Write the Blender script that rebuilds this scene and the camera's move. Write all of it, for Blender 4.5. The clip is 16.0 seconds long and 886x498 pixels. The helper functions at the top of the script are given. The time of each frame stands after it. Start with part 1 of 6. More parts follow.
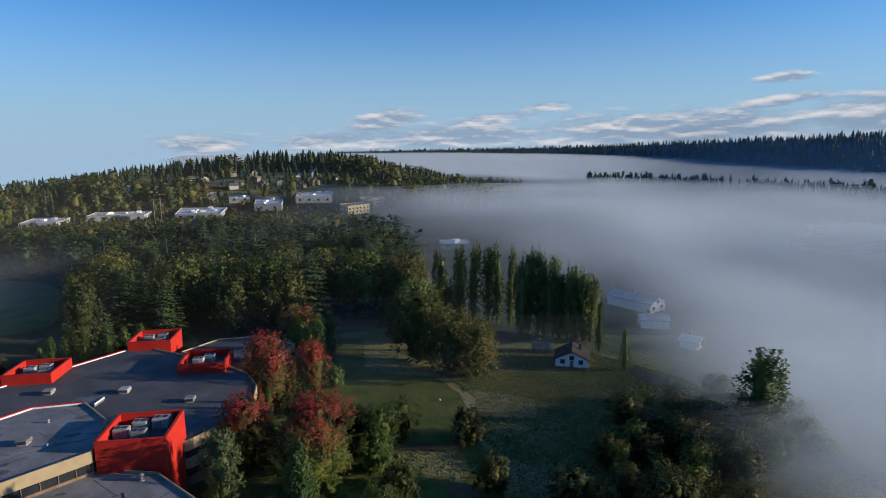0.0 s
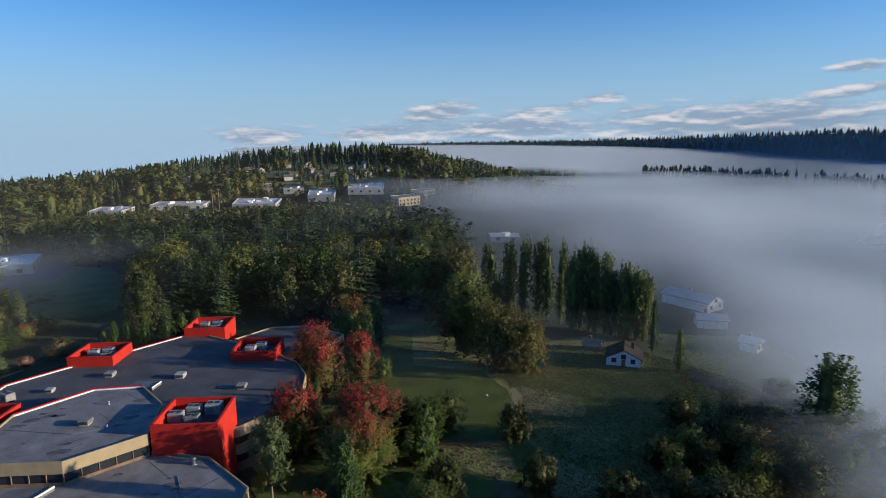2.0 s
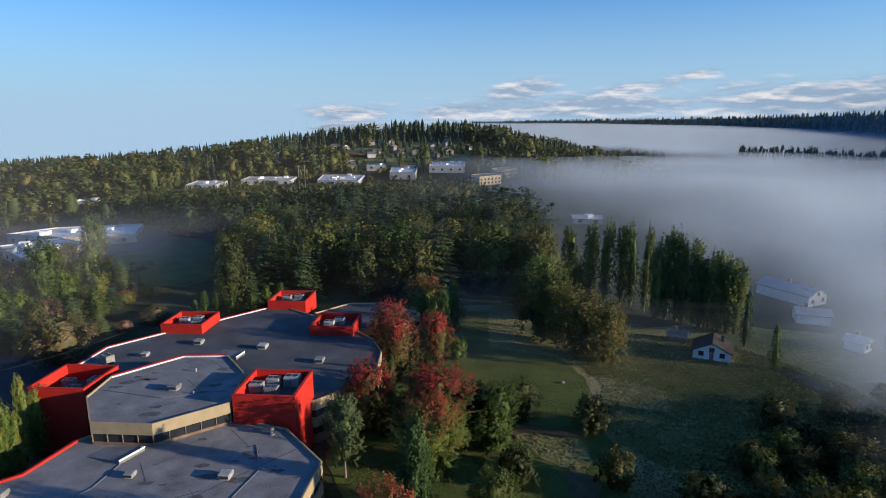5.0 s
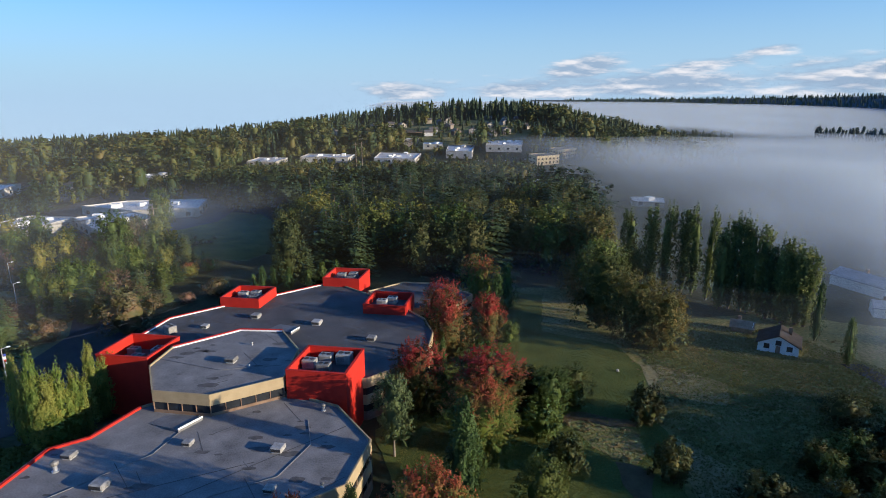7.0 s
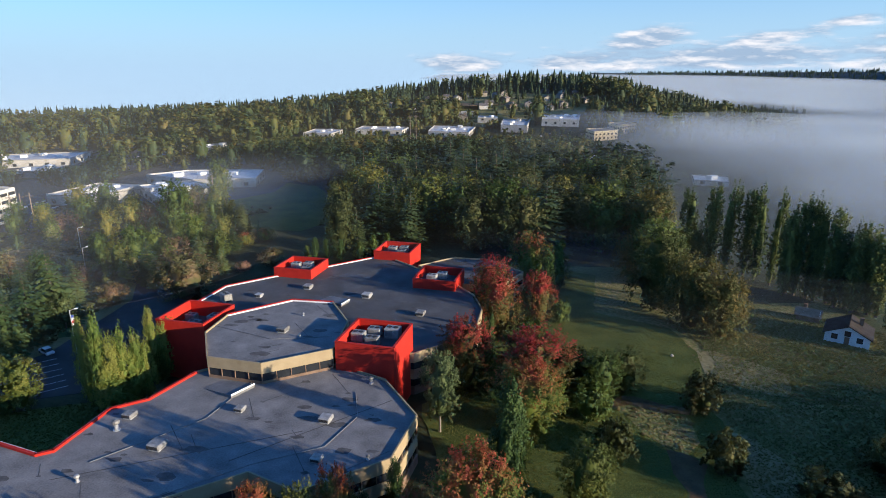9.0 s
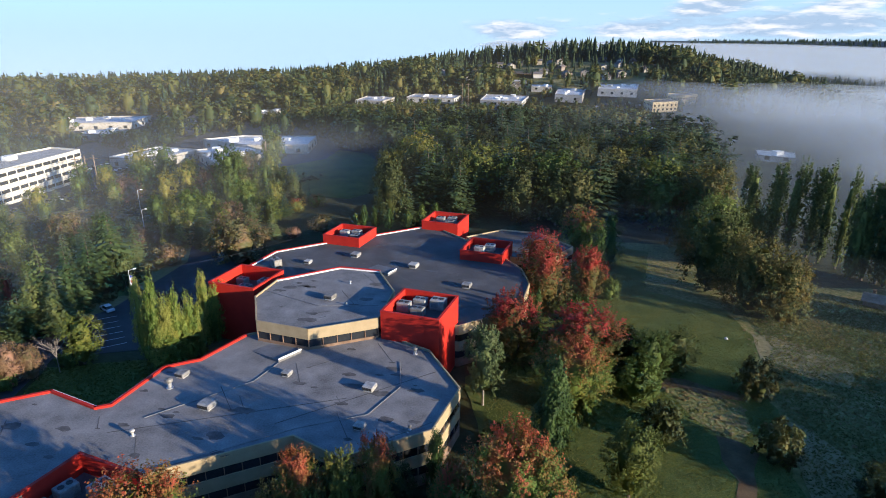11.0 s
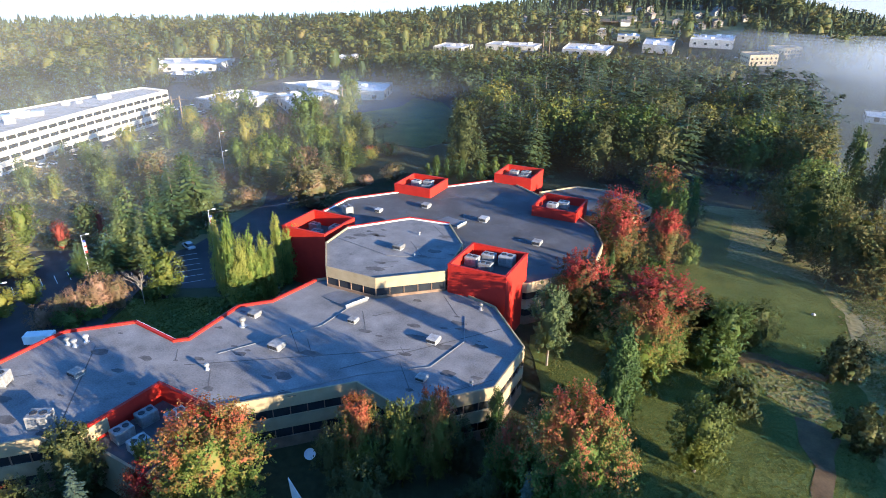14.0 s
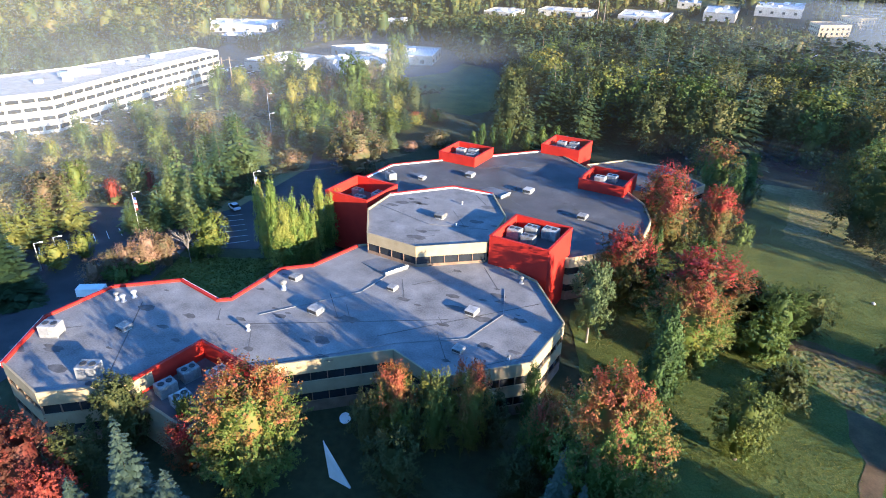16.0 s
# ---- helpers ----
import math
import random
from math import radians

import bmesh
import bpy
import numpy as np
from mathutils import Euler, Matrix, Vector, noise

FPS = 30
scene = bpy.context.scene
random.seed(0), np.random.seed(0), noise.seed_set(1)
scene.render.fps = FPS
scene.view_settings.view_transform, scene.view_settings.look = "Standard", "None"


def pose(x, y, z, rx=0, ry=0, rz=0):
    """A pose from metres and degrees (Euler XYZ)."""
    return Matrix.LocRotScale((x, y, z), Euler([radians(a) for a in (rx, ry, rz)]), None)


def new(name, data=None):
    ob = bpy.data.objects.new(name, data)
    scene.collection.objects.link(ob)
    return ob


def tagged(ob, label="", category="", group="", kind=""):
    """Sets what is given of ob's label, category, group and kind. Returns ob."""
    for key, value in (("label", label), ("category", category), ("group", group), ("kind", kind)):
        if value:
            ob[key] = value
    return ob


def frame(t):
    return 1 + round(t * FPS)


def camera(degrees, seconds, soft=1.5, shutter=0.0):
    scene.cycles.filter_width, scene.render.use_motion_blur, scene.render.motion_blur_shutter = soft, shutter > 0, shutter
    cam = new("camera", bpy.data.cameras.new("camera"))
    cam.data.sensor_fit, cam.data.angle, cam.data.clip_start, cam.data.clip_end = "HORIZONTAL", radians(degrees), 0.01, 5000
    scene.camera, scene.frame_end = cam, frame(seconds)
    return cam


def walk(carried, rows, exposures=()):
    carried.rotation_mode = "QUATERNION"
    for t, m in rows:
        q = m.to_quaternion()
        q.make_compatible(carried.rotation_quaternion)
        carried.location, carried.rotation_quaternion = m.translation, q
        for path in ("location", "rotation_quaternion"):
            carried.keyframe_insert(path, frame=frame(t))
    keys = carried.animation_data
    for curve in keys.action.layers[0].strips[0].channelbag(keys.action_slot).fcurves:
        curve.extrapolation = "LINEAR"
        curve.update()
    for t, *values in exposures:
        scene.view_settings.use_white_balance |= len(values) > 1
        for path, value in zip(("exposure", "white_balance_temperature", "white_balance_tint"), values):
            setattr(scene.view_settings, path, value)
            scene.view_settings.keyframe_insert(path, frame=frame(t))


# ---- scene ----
cam = camera(71.73, 16.0, soft=0.95)
ROWS = [
    (0.0, -1.58, -5.97, 60.98, 80.36, 0.63, -17.67),
    (0.5, -1.44, -5.65, 60.98, 80.25, 0.62, -16.45),
    (1.0, -1.29, -5.30, 60.97, 80.10, 0.60, -15.27),
    (1.5, -1.14, -4.92, 60.97, 79.92, 0.57, -14.09),
    (2.0, -1.00, -4.51, 60.97, 79.70, 0.53, -12.91),
    (2.5, -0.86, -4.09, 60.97, 79.46, 0.50, -11.70),
    (3.0, -0.73, -3.65, 60.98, 79.18, 0.47, -10.47),
    (3.5, -0.60, -3.20, 60.98, 78.88, 0.43, -9.22),
    (4.0, -0.48, -2.75, 60.98, 78.54, 0.40, -7.94),
    (4.5, -0.38, -2.29, 60.99, 78.17, 0.38, -6.64),
    (5.0, -0.28, -1.82, 60.99, 77.77, 0.35, -5.32),
    (5.5, -0.19, -1.36, 61.00, 77.34, 0.32, -4.00),
    (6.0, -0.11, -0.90, 61.00, 76.88, 0.29, -2.68),
    (6.5, -0.05, -0.45, 61.00, 76.38, 0.25, -1.36),
    (7.0, 0.00, 0.00, 61.00, 75.85, 0.22, -0.05),
    (7.5, 0.04, 0.44, 61.00, 75.29, 0.18, 1.24),
    (8.0, 0.06, 0.87, 60.99, 74.71, 0.13, 2.51),
    (8.5, 0.07, 1.29, 60.99, 74.09, 0.08, 3.77),
    (9.0, 0.07, 1.70, 60.98, 73.44, 0.02, 5.00),
    (9.5, 0.06, 2.10, 60.96, 72.77, -0.04, 6.22),
    (10.0, 0.03, 2.49, 60.95, 72.07, -0.10, 7.42),
    (10.5, -0.01, 2.87, 60.92, 71.36, -0.16, 8.62),
    (11.0, -0.06, 3.24, 60.90, 70.62, -0.23, 9.80),
    (11.5, -0.12, 3.60, 60.87, 69.87, -0.29, 10.98),
    (12.0, -0.19, 3.95, 60.83, 69.11, -0.35, 12.17),
    (12.5, -0.27, 4.29, 60.79, 68.34, -0.41, 13.35),
    (13.0, -0.36, 4.63, 60.74, 67.57, -0.46, 14.55),
    (13.5, -0.45, 4.96, 60.69, 66.80, -0.52, 15.75),
    (14.0, -0.55, 5.30, 60.63, 66.03, -0.57, 16.94),
    (14.5, -0.66, 5.63, 60.56, 65.26, -0.63, 18.13),
    (15.0, -0.77, 5.97, 60.48, 64.51, -0.71, 19.29),
    (15.5, -0.88, 6.32, 60.40, 63.76, -0.81, 20.40),
    (16.0, -0.98, 6.68, 60.30, 63.02, -0.95, 21.44),
]
walk(cam, [(t, pose(*r)) for t, *r in ROWS],
     exposures=[(0.0, 0.38), (4.0, 0.52), (8.0, 0.8), (12.0, 1.35), (16.0, 2.28)])

scene.cycles.transparent_max_bounces = 24

# ---- world and sun ----
SUN_AZ, SUN_EL = radians(111.5), radians(11.0)   # azimuth clockwise from +y
world = bpy.data.worlds.new("sky")
scene.world = world
world.use_nodes = True


def sky_nodes():
    nt = world.node_tree
    nt.nodes.clear()
    N, L = nt.nodes.new, nt.links.new
    out, bg = N("ShaderNodeOutputWorld"), N("ShaderNodeBackground")
    sky = N("ShaderNodeTexSky")
    sky.sky_type, sky.sun_disc = "NISHITA", False
    sky.sun_elevation, sky.sun_rotation = SUN_EL, SUN_AZ
    sky.altitude, sky.air_density, sky.dust_density, sky.ozone_density = 60, 1.0, 0.6, 2.5
    co, sep = N("ShaderNodeTexCoord"), N("ShaderNodeSeparateXYZ")
    L(co.outputs["Generated"], sep.inputs[0])
    def calc(op, a, b=None, c=None):
        n = N("ShaderNodeMath")
        n.operation = op
        for i, v in enumerate((a, b, c)):
            if isinstance(v, (int, float)):
                n.inputs[i].default_value = v
            elif v is not None:
                L(v, n.inputs[i])
        return n.outputs[0]

    # low morning clouds: long soft lenses by bearing and height in degrees, broken up by noise
    az = calc("MULTIPLY", calc("ARCTAN2", sep.outputs[0], sep.outputs[1]), 57.3)
    el = calc("MULTIPLY", sep.outputs[2], 57.3)
    body = None
    for a0, e0, wide, tall, tilt in ((-3.0, 0.35, 4.2, 1.0, 0.0), (6.5, 0.5, 6.0, 0.8, 0.06), (12.6, 2.2, 3.8, 1.15, 0.14), (22.5, 2.3, 5.2, 0.85, 0.16), (26.8, 3.3, 2.6, 0.5, 0.12), (18.0, 0.7, 16.0, 1.2, 0.02),
                                     (38.0, 1.3, 18.0, 1.6, 0.04), (45.6, 3.2, 4.0, 0.6, 0.1), (54.0, 2.2, 13.0, 1.9, 0.06), (46.2, 5.0, 2.4, 0.45, 0.05), (66.0, 2.8, 12.0, 1.7, 0.0), (84.0, 3.2, 14.0, 1.8, 0.0)):
        u = calc("MULTIPLY_ADD", az, 1 / wide, -a0 / wide)
        v = calc("MULTIPLY", calc("SUBTRACT", el, calc("MULTIPLY_ADD", az, tilt, e0 - tilt * a0)), 1 / tall)
        one = calc("SUBTRACT", 1.0, calc("SQRT", calc("ADD", calc("MULTIPLY", u, u), calc("MULTIPLY", v, v))))
        body = one if body is None else calc("MAXIMUM", body, one)
    body = calc("MAXIMUM", body, -1.0)

    def puffs(shift):
        mp = N("ShaderNodeMapping")
        mp.inputs["Scale"].default_value = (13.0, 13.0, 62.0)
        mp.inputs["Location"].default_value = (3.1, 1.7, 0.4 + shift)
        L(co.outputs["Generated"], mp.inputs[0])
        no = N("ShaderNodeTexNoise")
        no.inputs["Scale"].default_value, no.inputs["Detail"].default_value = 1.0, 8.0
        no.inputs["Roughness"].default_value = 0.58
        L(mp.outputs[0], no.inputs["Vector"])
        return no.outputs[0]

    here, above = puffs(0.0), puffs(0.42)
    cl = N("ShaderNodeMapRange")
    cl.interpolation_type = "SMOOTHSTEP"
    cl.inputs["From Min"].default_value, cl.inputs["From Max"].default_value = -0.05, 0.7
    cl.inputs["To Max"].default_value = 0.9
    L(calc("ADD", calc("MULTIPLY", body, 0.9), calc("MULTIPLY_ADD", here, 2.0, -0.87)), cl.inputs["Value"])
    # lit tops and grey undersides
    tone = N("ShaderNodeValToRGB")
    tone.color_ramp.elements[0].position, tone.color_ramp.elements[0].color = 0.36, (2.0, 2.7, 3.7, 1)
    tone.color_ramp.elements[1].position, tone.color_ramp.elements[1].color = 0.72, (5.4, 5.3, 5.5, 1)
    L(calc("MULTIPLY_ADD", calc("SUBTRACT", here, above), 1.7, 0.42), tone.inputs[0])
    mix = N("ShaderNodeMix")
    mix.data_type = "RGBA"
    L(cl.outputs[0], mix.inputs["Factor"])
    blue = N("ShaderNodeMix")   # clear, dry autumn air: a deeper blue
    blue.data_type, blue.blend_type = "RGBA", "MULTIPLY"
    blue.inputs["Factor"].default_value = 1.0
    blue.inputs["B"].default_value = (0.40, 0.86, 1.44, 1)
    L(sky.outputs[0], blue.inputs["A"])
    low = N("ShaderNodeMapRange")   # pale moist air along the horizon
    low.interpolation_type = "SMOOTHSTEP"
    for k, v in (("From Min", -0.02), ("From Max", 0.24), ("To Min", 0.9), ("To Max", 0.0)):
        low.inputs[k].default_value = v
    L(sep.outputs[2], low.inputs["Value"])
    pale = N("ShaderNodeMix")
    pale.data_type = "RGBA"
    pale.inputs["B"].default_value = (2.75, 3.95, 5.4, 1)
    L(low.outputs[0], pale.inputs["Factor"])
    L(blue.outputs["Result"], pale.inputs["A"])
    L(pale.outputs["Result"], mix.inputs["A"])
    L(tone.outputs[0], mix.inputs["B"])
    L(mix.outputs["Result"], bg.inputs[0])
    bg.inputs[1].default_value = 0.102
    L(bg.outputs[0], out.inputs[0])


sky_nodes()
sun_data = bpy.data.lights.new("sun", "SUN")
sun_data.energy, sun_data.angle, sun_data.color = 5.0, radians(0.6), (1.0, 0.85, 0.655)
sun = new("sun", sun_data)
sun_way = Vector((math.sin(SUN_AZ) * math.cos(SUN_EL), math.cos(SUN_AZ) * math.cos(SUN_EL), math.sin(SUN_EL)))
sun.matrix_world = Matrix.Translation(sun_way * 300) @ sun_way.to_track_quat("Z", "Y").to_matrix().to_4x4()

# ---- materials ----
def ramp_node(nt, stops):
    r = nt.nodes.new("ShaderNodeValToRGB")
    els = r.color_ramp.elements
    while len(els) < len(stops):
        els.new(0.5)
    for e, (p, c) in zip(els, stops):
        e.position, e.color = p, (*c, 1)
    return r


def surface(name, stops, scale=0.5, fine=6.0, rough=0.9, bump=0.15, metal=0.0, per_piece=0.0, fine_mix=0.3, spec=0.3, bump_dist=0.05):
    """Noise-coloured surface at world size: stops of (position, colour) over two scales of noise."""
    m = bpy.data.materials.new(name)
    m.use_nodes = True
    nt = m.node_tree
    L, b = nt.links.new, nt.nodes["Principled BSDF"]
    co = nt.nodes.new("ShaderNodeTexCoord")
    n1, n2 = nt.nodes.new("ShaderNodeTexNoise"), nt.nodes.new("ShaderNodeTexNoise")
    n1.inputs["Scale"].default_value, n1.inputs["Detail"].default_value = scale, 6
    n2.inputs["Scale"].default_value, n2.inputs["Detail"].default_value = fine, 3
    geo = nt.nodes.new("ShaderNodeNewGeometry")
    for n in (n1, n2):
        L(geo.outputs["Position"], n.inputs["Vector"])
    mx = nt.nodes.new("ShaderNodeMath")
    mx.operation = "MULTIPLY_ADD"
    mx.inputs[1].default_value = fine_mix
    L(n2.outputs[0], mx.inputs[0])
    sh = nt.nodes.new("ShaderNodeMath")
    sh.operation = "MULTIPLY_ADD"
    sh.inputs[1].default_value, sh.inputs[2].default_value = 1.0 - fine_mix, 0.0
    L(n1.outputs[0], sh.inputs[0])
    L(sh.outputs[0], mx.inputs[2])
    last = mx
    if per_piece:
        info = nt.nodes.new("ShaderNodeObjectInfo")
        ad = nt.nodes.new("ShaderNodeMath")
        ad.operation = "MULTIPLY_ADD"
        ad.inputs[1].default_value = per_piece
        L(info.outputs["Random"], ad.inputs[0])
        L(last.outputs[0], ad.inputs[2])
        sb = nt.nodes.new("ShaderNodeMath")
        sb.operation = "SUBTRACT"
        sb.inputs[1].default_value = per_piece / 2
        L(ad.outputs[0], sb.inputs[0])
        last = sb
    r = ramp_node(nt, stops)
    L(last.outputs[0], r.inputs[0])
    L(r.outputs[0], b.inputs["Base Color"])
    b.inputs["Roughness"].default_value, b.inputs["Metallic"].default_value = rough, metal
    b.inputs["Specular IOR Level"].default_value = spec
    bp = nt.nodes.new("ShaderNodeBump")
    bp.inputs["Strength"].default_value, bp.inputs["Distance"].default_value = bump, bump_dist
    L(n2.outputs[0], bp.inputs["Height"])
    L(bp.outputs[0], b.inputs["Normal"])
    return m


def leaves(name, stops, spread=0.16, tip=None, tip_from=0.55, translucent=0.25, size=1.0):
    """Foliage: colour by leaf clump and by tree; an autumn tint that eats in from the top of the crown."""
    m = bpy.data.materials.new(name)
    m.use_nodes = True
    nt = m.node_tree
    L, b = nt.links.new, nt.nodes["Principled BSDF"]
    geo, info, co = nt.nodes.new("ShaderNodeNewGeometry"), nt.nodes.new("ShaderNodeObjectInfo"), nt.nodes.new("ShaderNodeTexCoord")
    no = nt.nodes.new("ShaderNodeTexNoise")
    no.inputs["Scale"].default_value, no.inputs["Detail"].default_value = 0.35 * size, 3
    L(geo.outputs["Position"], no.inputs["Vector"])
    a = nt.nodes.new("ShaderNodeMath")
    a.operation = "MULTIPLY_ADD"
    a.inputs[1].default_value = spread
    L(geo.outputs["Random Per Island"], a.inputs[0])
    s = nt.nodes.new("ShaderNodeMath")
    s.operation = "MULTIPLY_ADD"
    s.inputs[1].default_value, s.inputs[2].default_value = 1.3, -0.15 - spread / 2
    L(no.outputs[0], s.inputs[0])
    L(s.outputs[0], a.inputs[2])
    o = nt.nodes.new("ShaderNodeMath")
    o.operation = "MULTIPLY_ADD"
    o.inputs[1].default_value = 0.5
    L(info.outputs["Random"], o.inputs[0])
    L(a.outputs[0], o.inputs[2])
    o2 = nt.nodes.new("ShaderNodeMath")
    o2.operation = "SUBTRACT"
    o2.inputs[1].default_value = 0.25
    L(o.outputs[0], o2.inputs[0])
    r = ramp_node(nt, [(p, tuple(0.82 * v for v in c)) for p, c in stops])
    L(o2.outputs[0], r.inputs[0])
    col = r.outputs[0]
    if tip:
        sep = nt.nodes.new("ShaderNodeSeparateXYZ")
        L(co.outputs["Generated"], sep.inputs[0])
        k = nt.nodes.new("ShaderNodeMath")
        k.operation = "MULTIPLY_ADD"
        k.inputs[1].default_value = 1.3
        half = nt.nodes.new("ShaderNodeMath")
        half.operation = "MULTIPLY"
        half.inputs[1].default_value = 0.95
        L(sep.outputs[2], half.inputs[0])
        L(no.outputs[0], k.inputs[0])
        L(half.outputs[0], k.inputs[2])
        k1 = nt.nodes.new("ShaderNodeMath")
        k1.operation = "MULTIPLY_ADD"
        k1.inputs[1].default_value = 0.2
        L(geo.outputs["Random Per Island"], k1.inputs[0])
        L(k.outputs[0], k1.inputs[2])
        k2 = nt.nodes.new("ShaderNodeMapRange")
        k2.inputs["From Min"].default_value = tip_from + 0.3
        k2.inputs["From Max"].default_value = tip_from + 0.75
        L(k1.outputs[0], k2.inputs["Value"])
        mx = nt.nodes.new("ShaderNodeMix")
        mx.data_type = "RGBA"
        mx.inputs["B"].default_value = (*tip, 1)
        L(k2.outputs[0], mx.inputs["Factor"])
        L(col, mx.inputs["A"])
        col = mx.outputs["Result"]
    L(col, b.inputs["Base Color"])
    b.inputs["Roughness"].default_value = 0.65
    b.inputs["Specular IOR Level"].default_value = 0.25
    tr, ms = nt.nodes.new("ShaderNodeBsdfTranslucent"), nt.nodes.new("ShaderNodeMixShader")
    L(col, tr.inputs[0])
    ms.inputs[0].default_value = translucent
    L(b.outputs[0], ms.inputs[1])
    L(tr.outputs[0], ms.inputs[2])
    L(ms.outputs[0], nt.nodes["Material Output"].inputs[0])
    return m


GRASS = surface("rough_grass", [(0.34, (0.065, 0.085, 0.024)), (0.5, (0.14, 0.14, 0.046)), (0.66, (0.27, 0.21, 0.10))], 0.07, 1.1, 0.95, 0.6, fine_mix=0.5, bump_dist=0.3)
LAWN = surface("mown_lawn", [(0.32, (0.038, 0.058, 0.013)), (0.5, (0.075, 0.102, 0.022)), (0.68, (0.135, 0.15, 0.04))], 0.12, 4.0, 0.95, 0.35, fine_mix=0.5, bump_dist=0.06)
DRY = surface("dry_grass", [(0.3, (0.12, 0.12, 0.05)), (0.5, (0.21, 0.18, 0.085)), (0.7, (0.30, 0.235, 0.125))], 0.05, 1.2, 0.95, 0.6, fine_mix=0.45, bump_dist=0.3)
BRAMBLE = surface("bramble_meadow", [(0.3, (0.055, 0.08, 0.022)), (0.5, (0.11, 0.12, 0.04)), (0.7, (0.22, 0.155, 0.075))], 0.15, 1.2, 0.95, 0.8, fine_mix=0.5, bump_dist=0.4)
DIRT = surface("dirt_path", [(0.35, (0.075, 0.05, 0.026)), (0.65, (0.15, 0.10, 0.052))], 0.4, 4, 0.95, 0.3)
FOREST_AND_SHADE = surface("forest_floor_and_yard_shade", [(0.3, (0.02, 0.028, 0.01)), (0.6, (0.05, 0.055, 0.022)), (0.8, (0.09, 0.075, 0.03))], 0.05, 0.8, 0.95, 0.5, fine_mix=0.5, bump_dist=0.4)
ASPHALT = surface("asphalt", [(0.3, (0.035, 0.036, 0.04)), (0.6, (0.06, 0.06, 0.063)), (0.8, (0.085, 0.083, 0.08))], 0.25, 8, 0.85, 0.2)
CONCRETE = surface("concrete", [(0.3, (0.26, 0.25, 0.235)), (0.7, (0.42, 0.41, 0.385))], 0.5, 6, 0.9, 0.15)
ROOF = surface("roof_membrane", [(0.25, (0.075, 0.075, 0.078)), (0.40, (0.145, 0.144, 0.147)), (0.58, (0.215, 0.213, 0.215)), (0.8, (0.31, 0.305, 0.30))], 0.3, 4, 0.9, 0.12, fine_mix=0.4, spec=0.08)
ROOF_DARK = surface("dark_roof_membrane", [(0.3, (0.05, 0.051, 0.054)), (0.55, (0.08, 0.08, 0.085)), (0.8, (0.135, 0.135, 0.14))], 0.2, 5, 0.8, 0.12)
STAIN = surface("roof_stain", [(0.35, (0.055, 0.054, 0.056)), (0.7, (0.125, 0.122, 0.122))], 0.8, 5, 0.9, 0.1)
RED = surface("red_paint", [(0.3, (0.36, 0.015, 0.009)), (0.6, (0.46, 0.022, 0.012)), (0.8, (0.54, 0.036, 0.018))], 0.5, 6, 0.7, 0.1)
CREAM = surface("cream_panel", [(0.3, (0.27, 0.21, 0.125)), (0.6, (0.34, 0.27, 0.165)), (0.8, (0.41, 0.33, 0.215))], 0.6, 7, 0.85, 0.1)
BROWN = surface("brown_brick_base", [(0.3, (0.13, 0.085, 0.06)), (0.7, (0.24, 0.16, 0.11))], 0.7, 9, 0.9, 0.2)
WHITE = surface("white_paint", [(0.3, (0.66, 0.66, 0.64)), (0.7, (0.82, 0.82, 0.80))], 0.7, 8, 0.7, 0.08, per_piece=0.2)
METAL = surface("galvanised_steel", [(0.3, (0.40, 0.41, 0.42)), (0.7, (0.62, 0.62, 0.62))], 1.5, 12, 0.45, 0.06, 0.55)
GREY = surface("grey_metal", [(0.3, (0.16, 0.165, 0.17)), (0.7, (0.28, 0.28, 0.29))], 1.5, 12, 0.5, 0.06, 0.3)
DARK = surface("dark_recess", [(0.3, (0.02, 0.02, 0.022)), (0.7, (0.05, 0.05, 0.052))], 1.5, 9, 0.6, 0.06)
BARK = surface("bark", [(0.3, (0.07, 0.055, 0.04)), (0.7, (0.17, 0.14, 0.11))], 2.0, 12, 0.95, 0.6)
PALE_BARK = surface("pale_bark", [(0.3, (0.13, 0.11, 0.09)), (0.7, (0.25, 0.22, 0.19))], 2.0, 12, 0.95, 0.4)
WOOD = surface("weathered_wood", [(0.3, (0.16, 0.12, 0.085)), (0.7, (0.30, 0.24, 0.18))], 1.0, 12, 0.9, 0.2)
TAN = surface("tan_stucco", [(0.3, (0.44, 0.34, 0.20)), (0.7, (0.58, 0.47, 0.30))], 0.4, 6, 0.9, 0.1, per_piece=0.4)
ROOF_SHINGLE = surface("asphalt_shingle", [(0.3, (0.07, 0.065, 0.06)), (0.7, (0.16, 0.14, 0.13))], 0.6, 6, 0.9, 0.3, per_piece=0.5)
HOUSE_ROOF = surface("dark_house_shingle", [(0.3, (0.035, 0.03, 0.028)), (0.7, (0.075, 0.065, 0.06))], 0.6, 6, 0.9, 0.3, spec=0.1)
BARN_ROOF = surface("pale_barn_roof", [(0.3, (0.20, 0.23, 0.27)), (0.7, (0.34, 0.37, 0.41))], 0.3, 5, 0.6, 0.1)
ROOF_WHITE = surface("white_roofing", [(0.3, (0.38, 0.39, 0.41)), (0.7, (0.58, 0.58, 0.58))], 0.08, 3, 0.75, 0.1)
HOUSE_WALL = surface("house_siding", [(0.1, (0.13, 0.09, 0.07)), (0.45, (0.24, 0.225, 0.21)), (0.6, (0.40, 0.34, 0.26)), (0.9, (0.58, 0.56, 0.53))], 0.2, 5, 0.85, 0.1, per_piece=0.9)
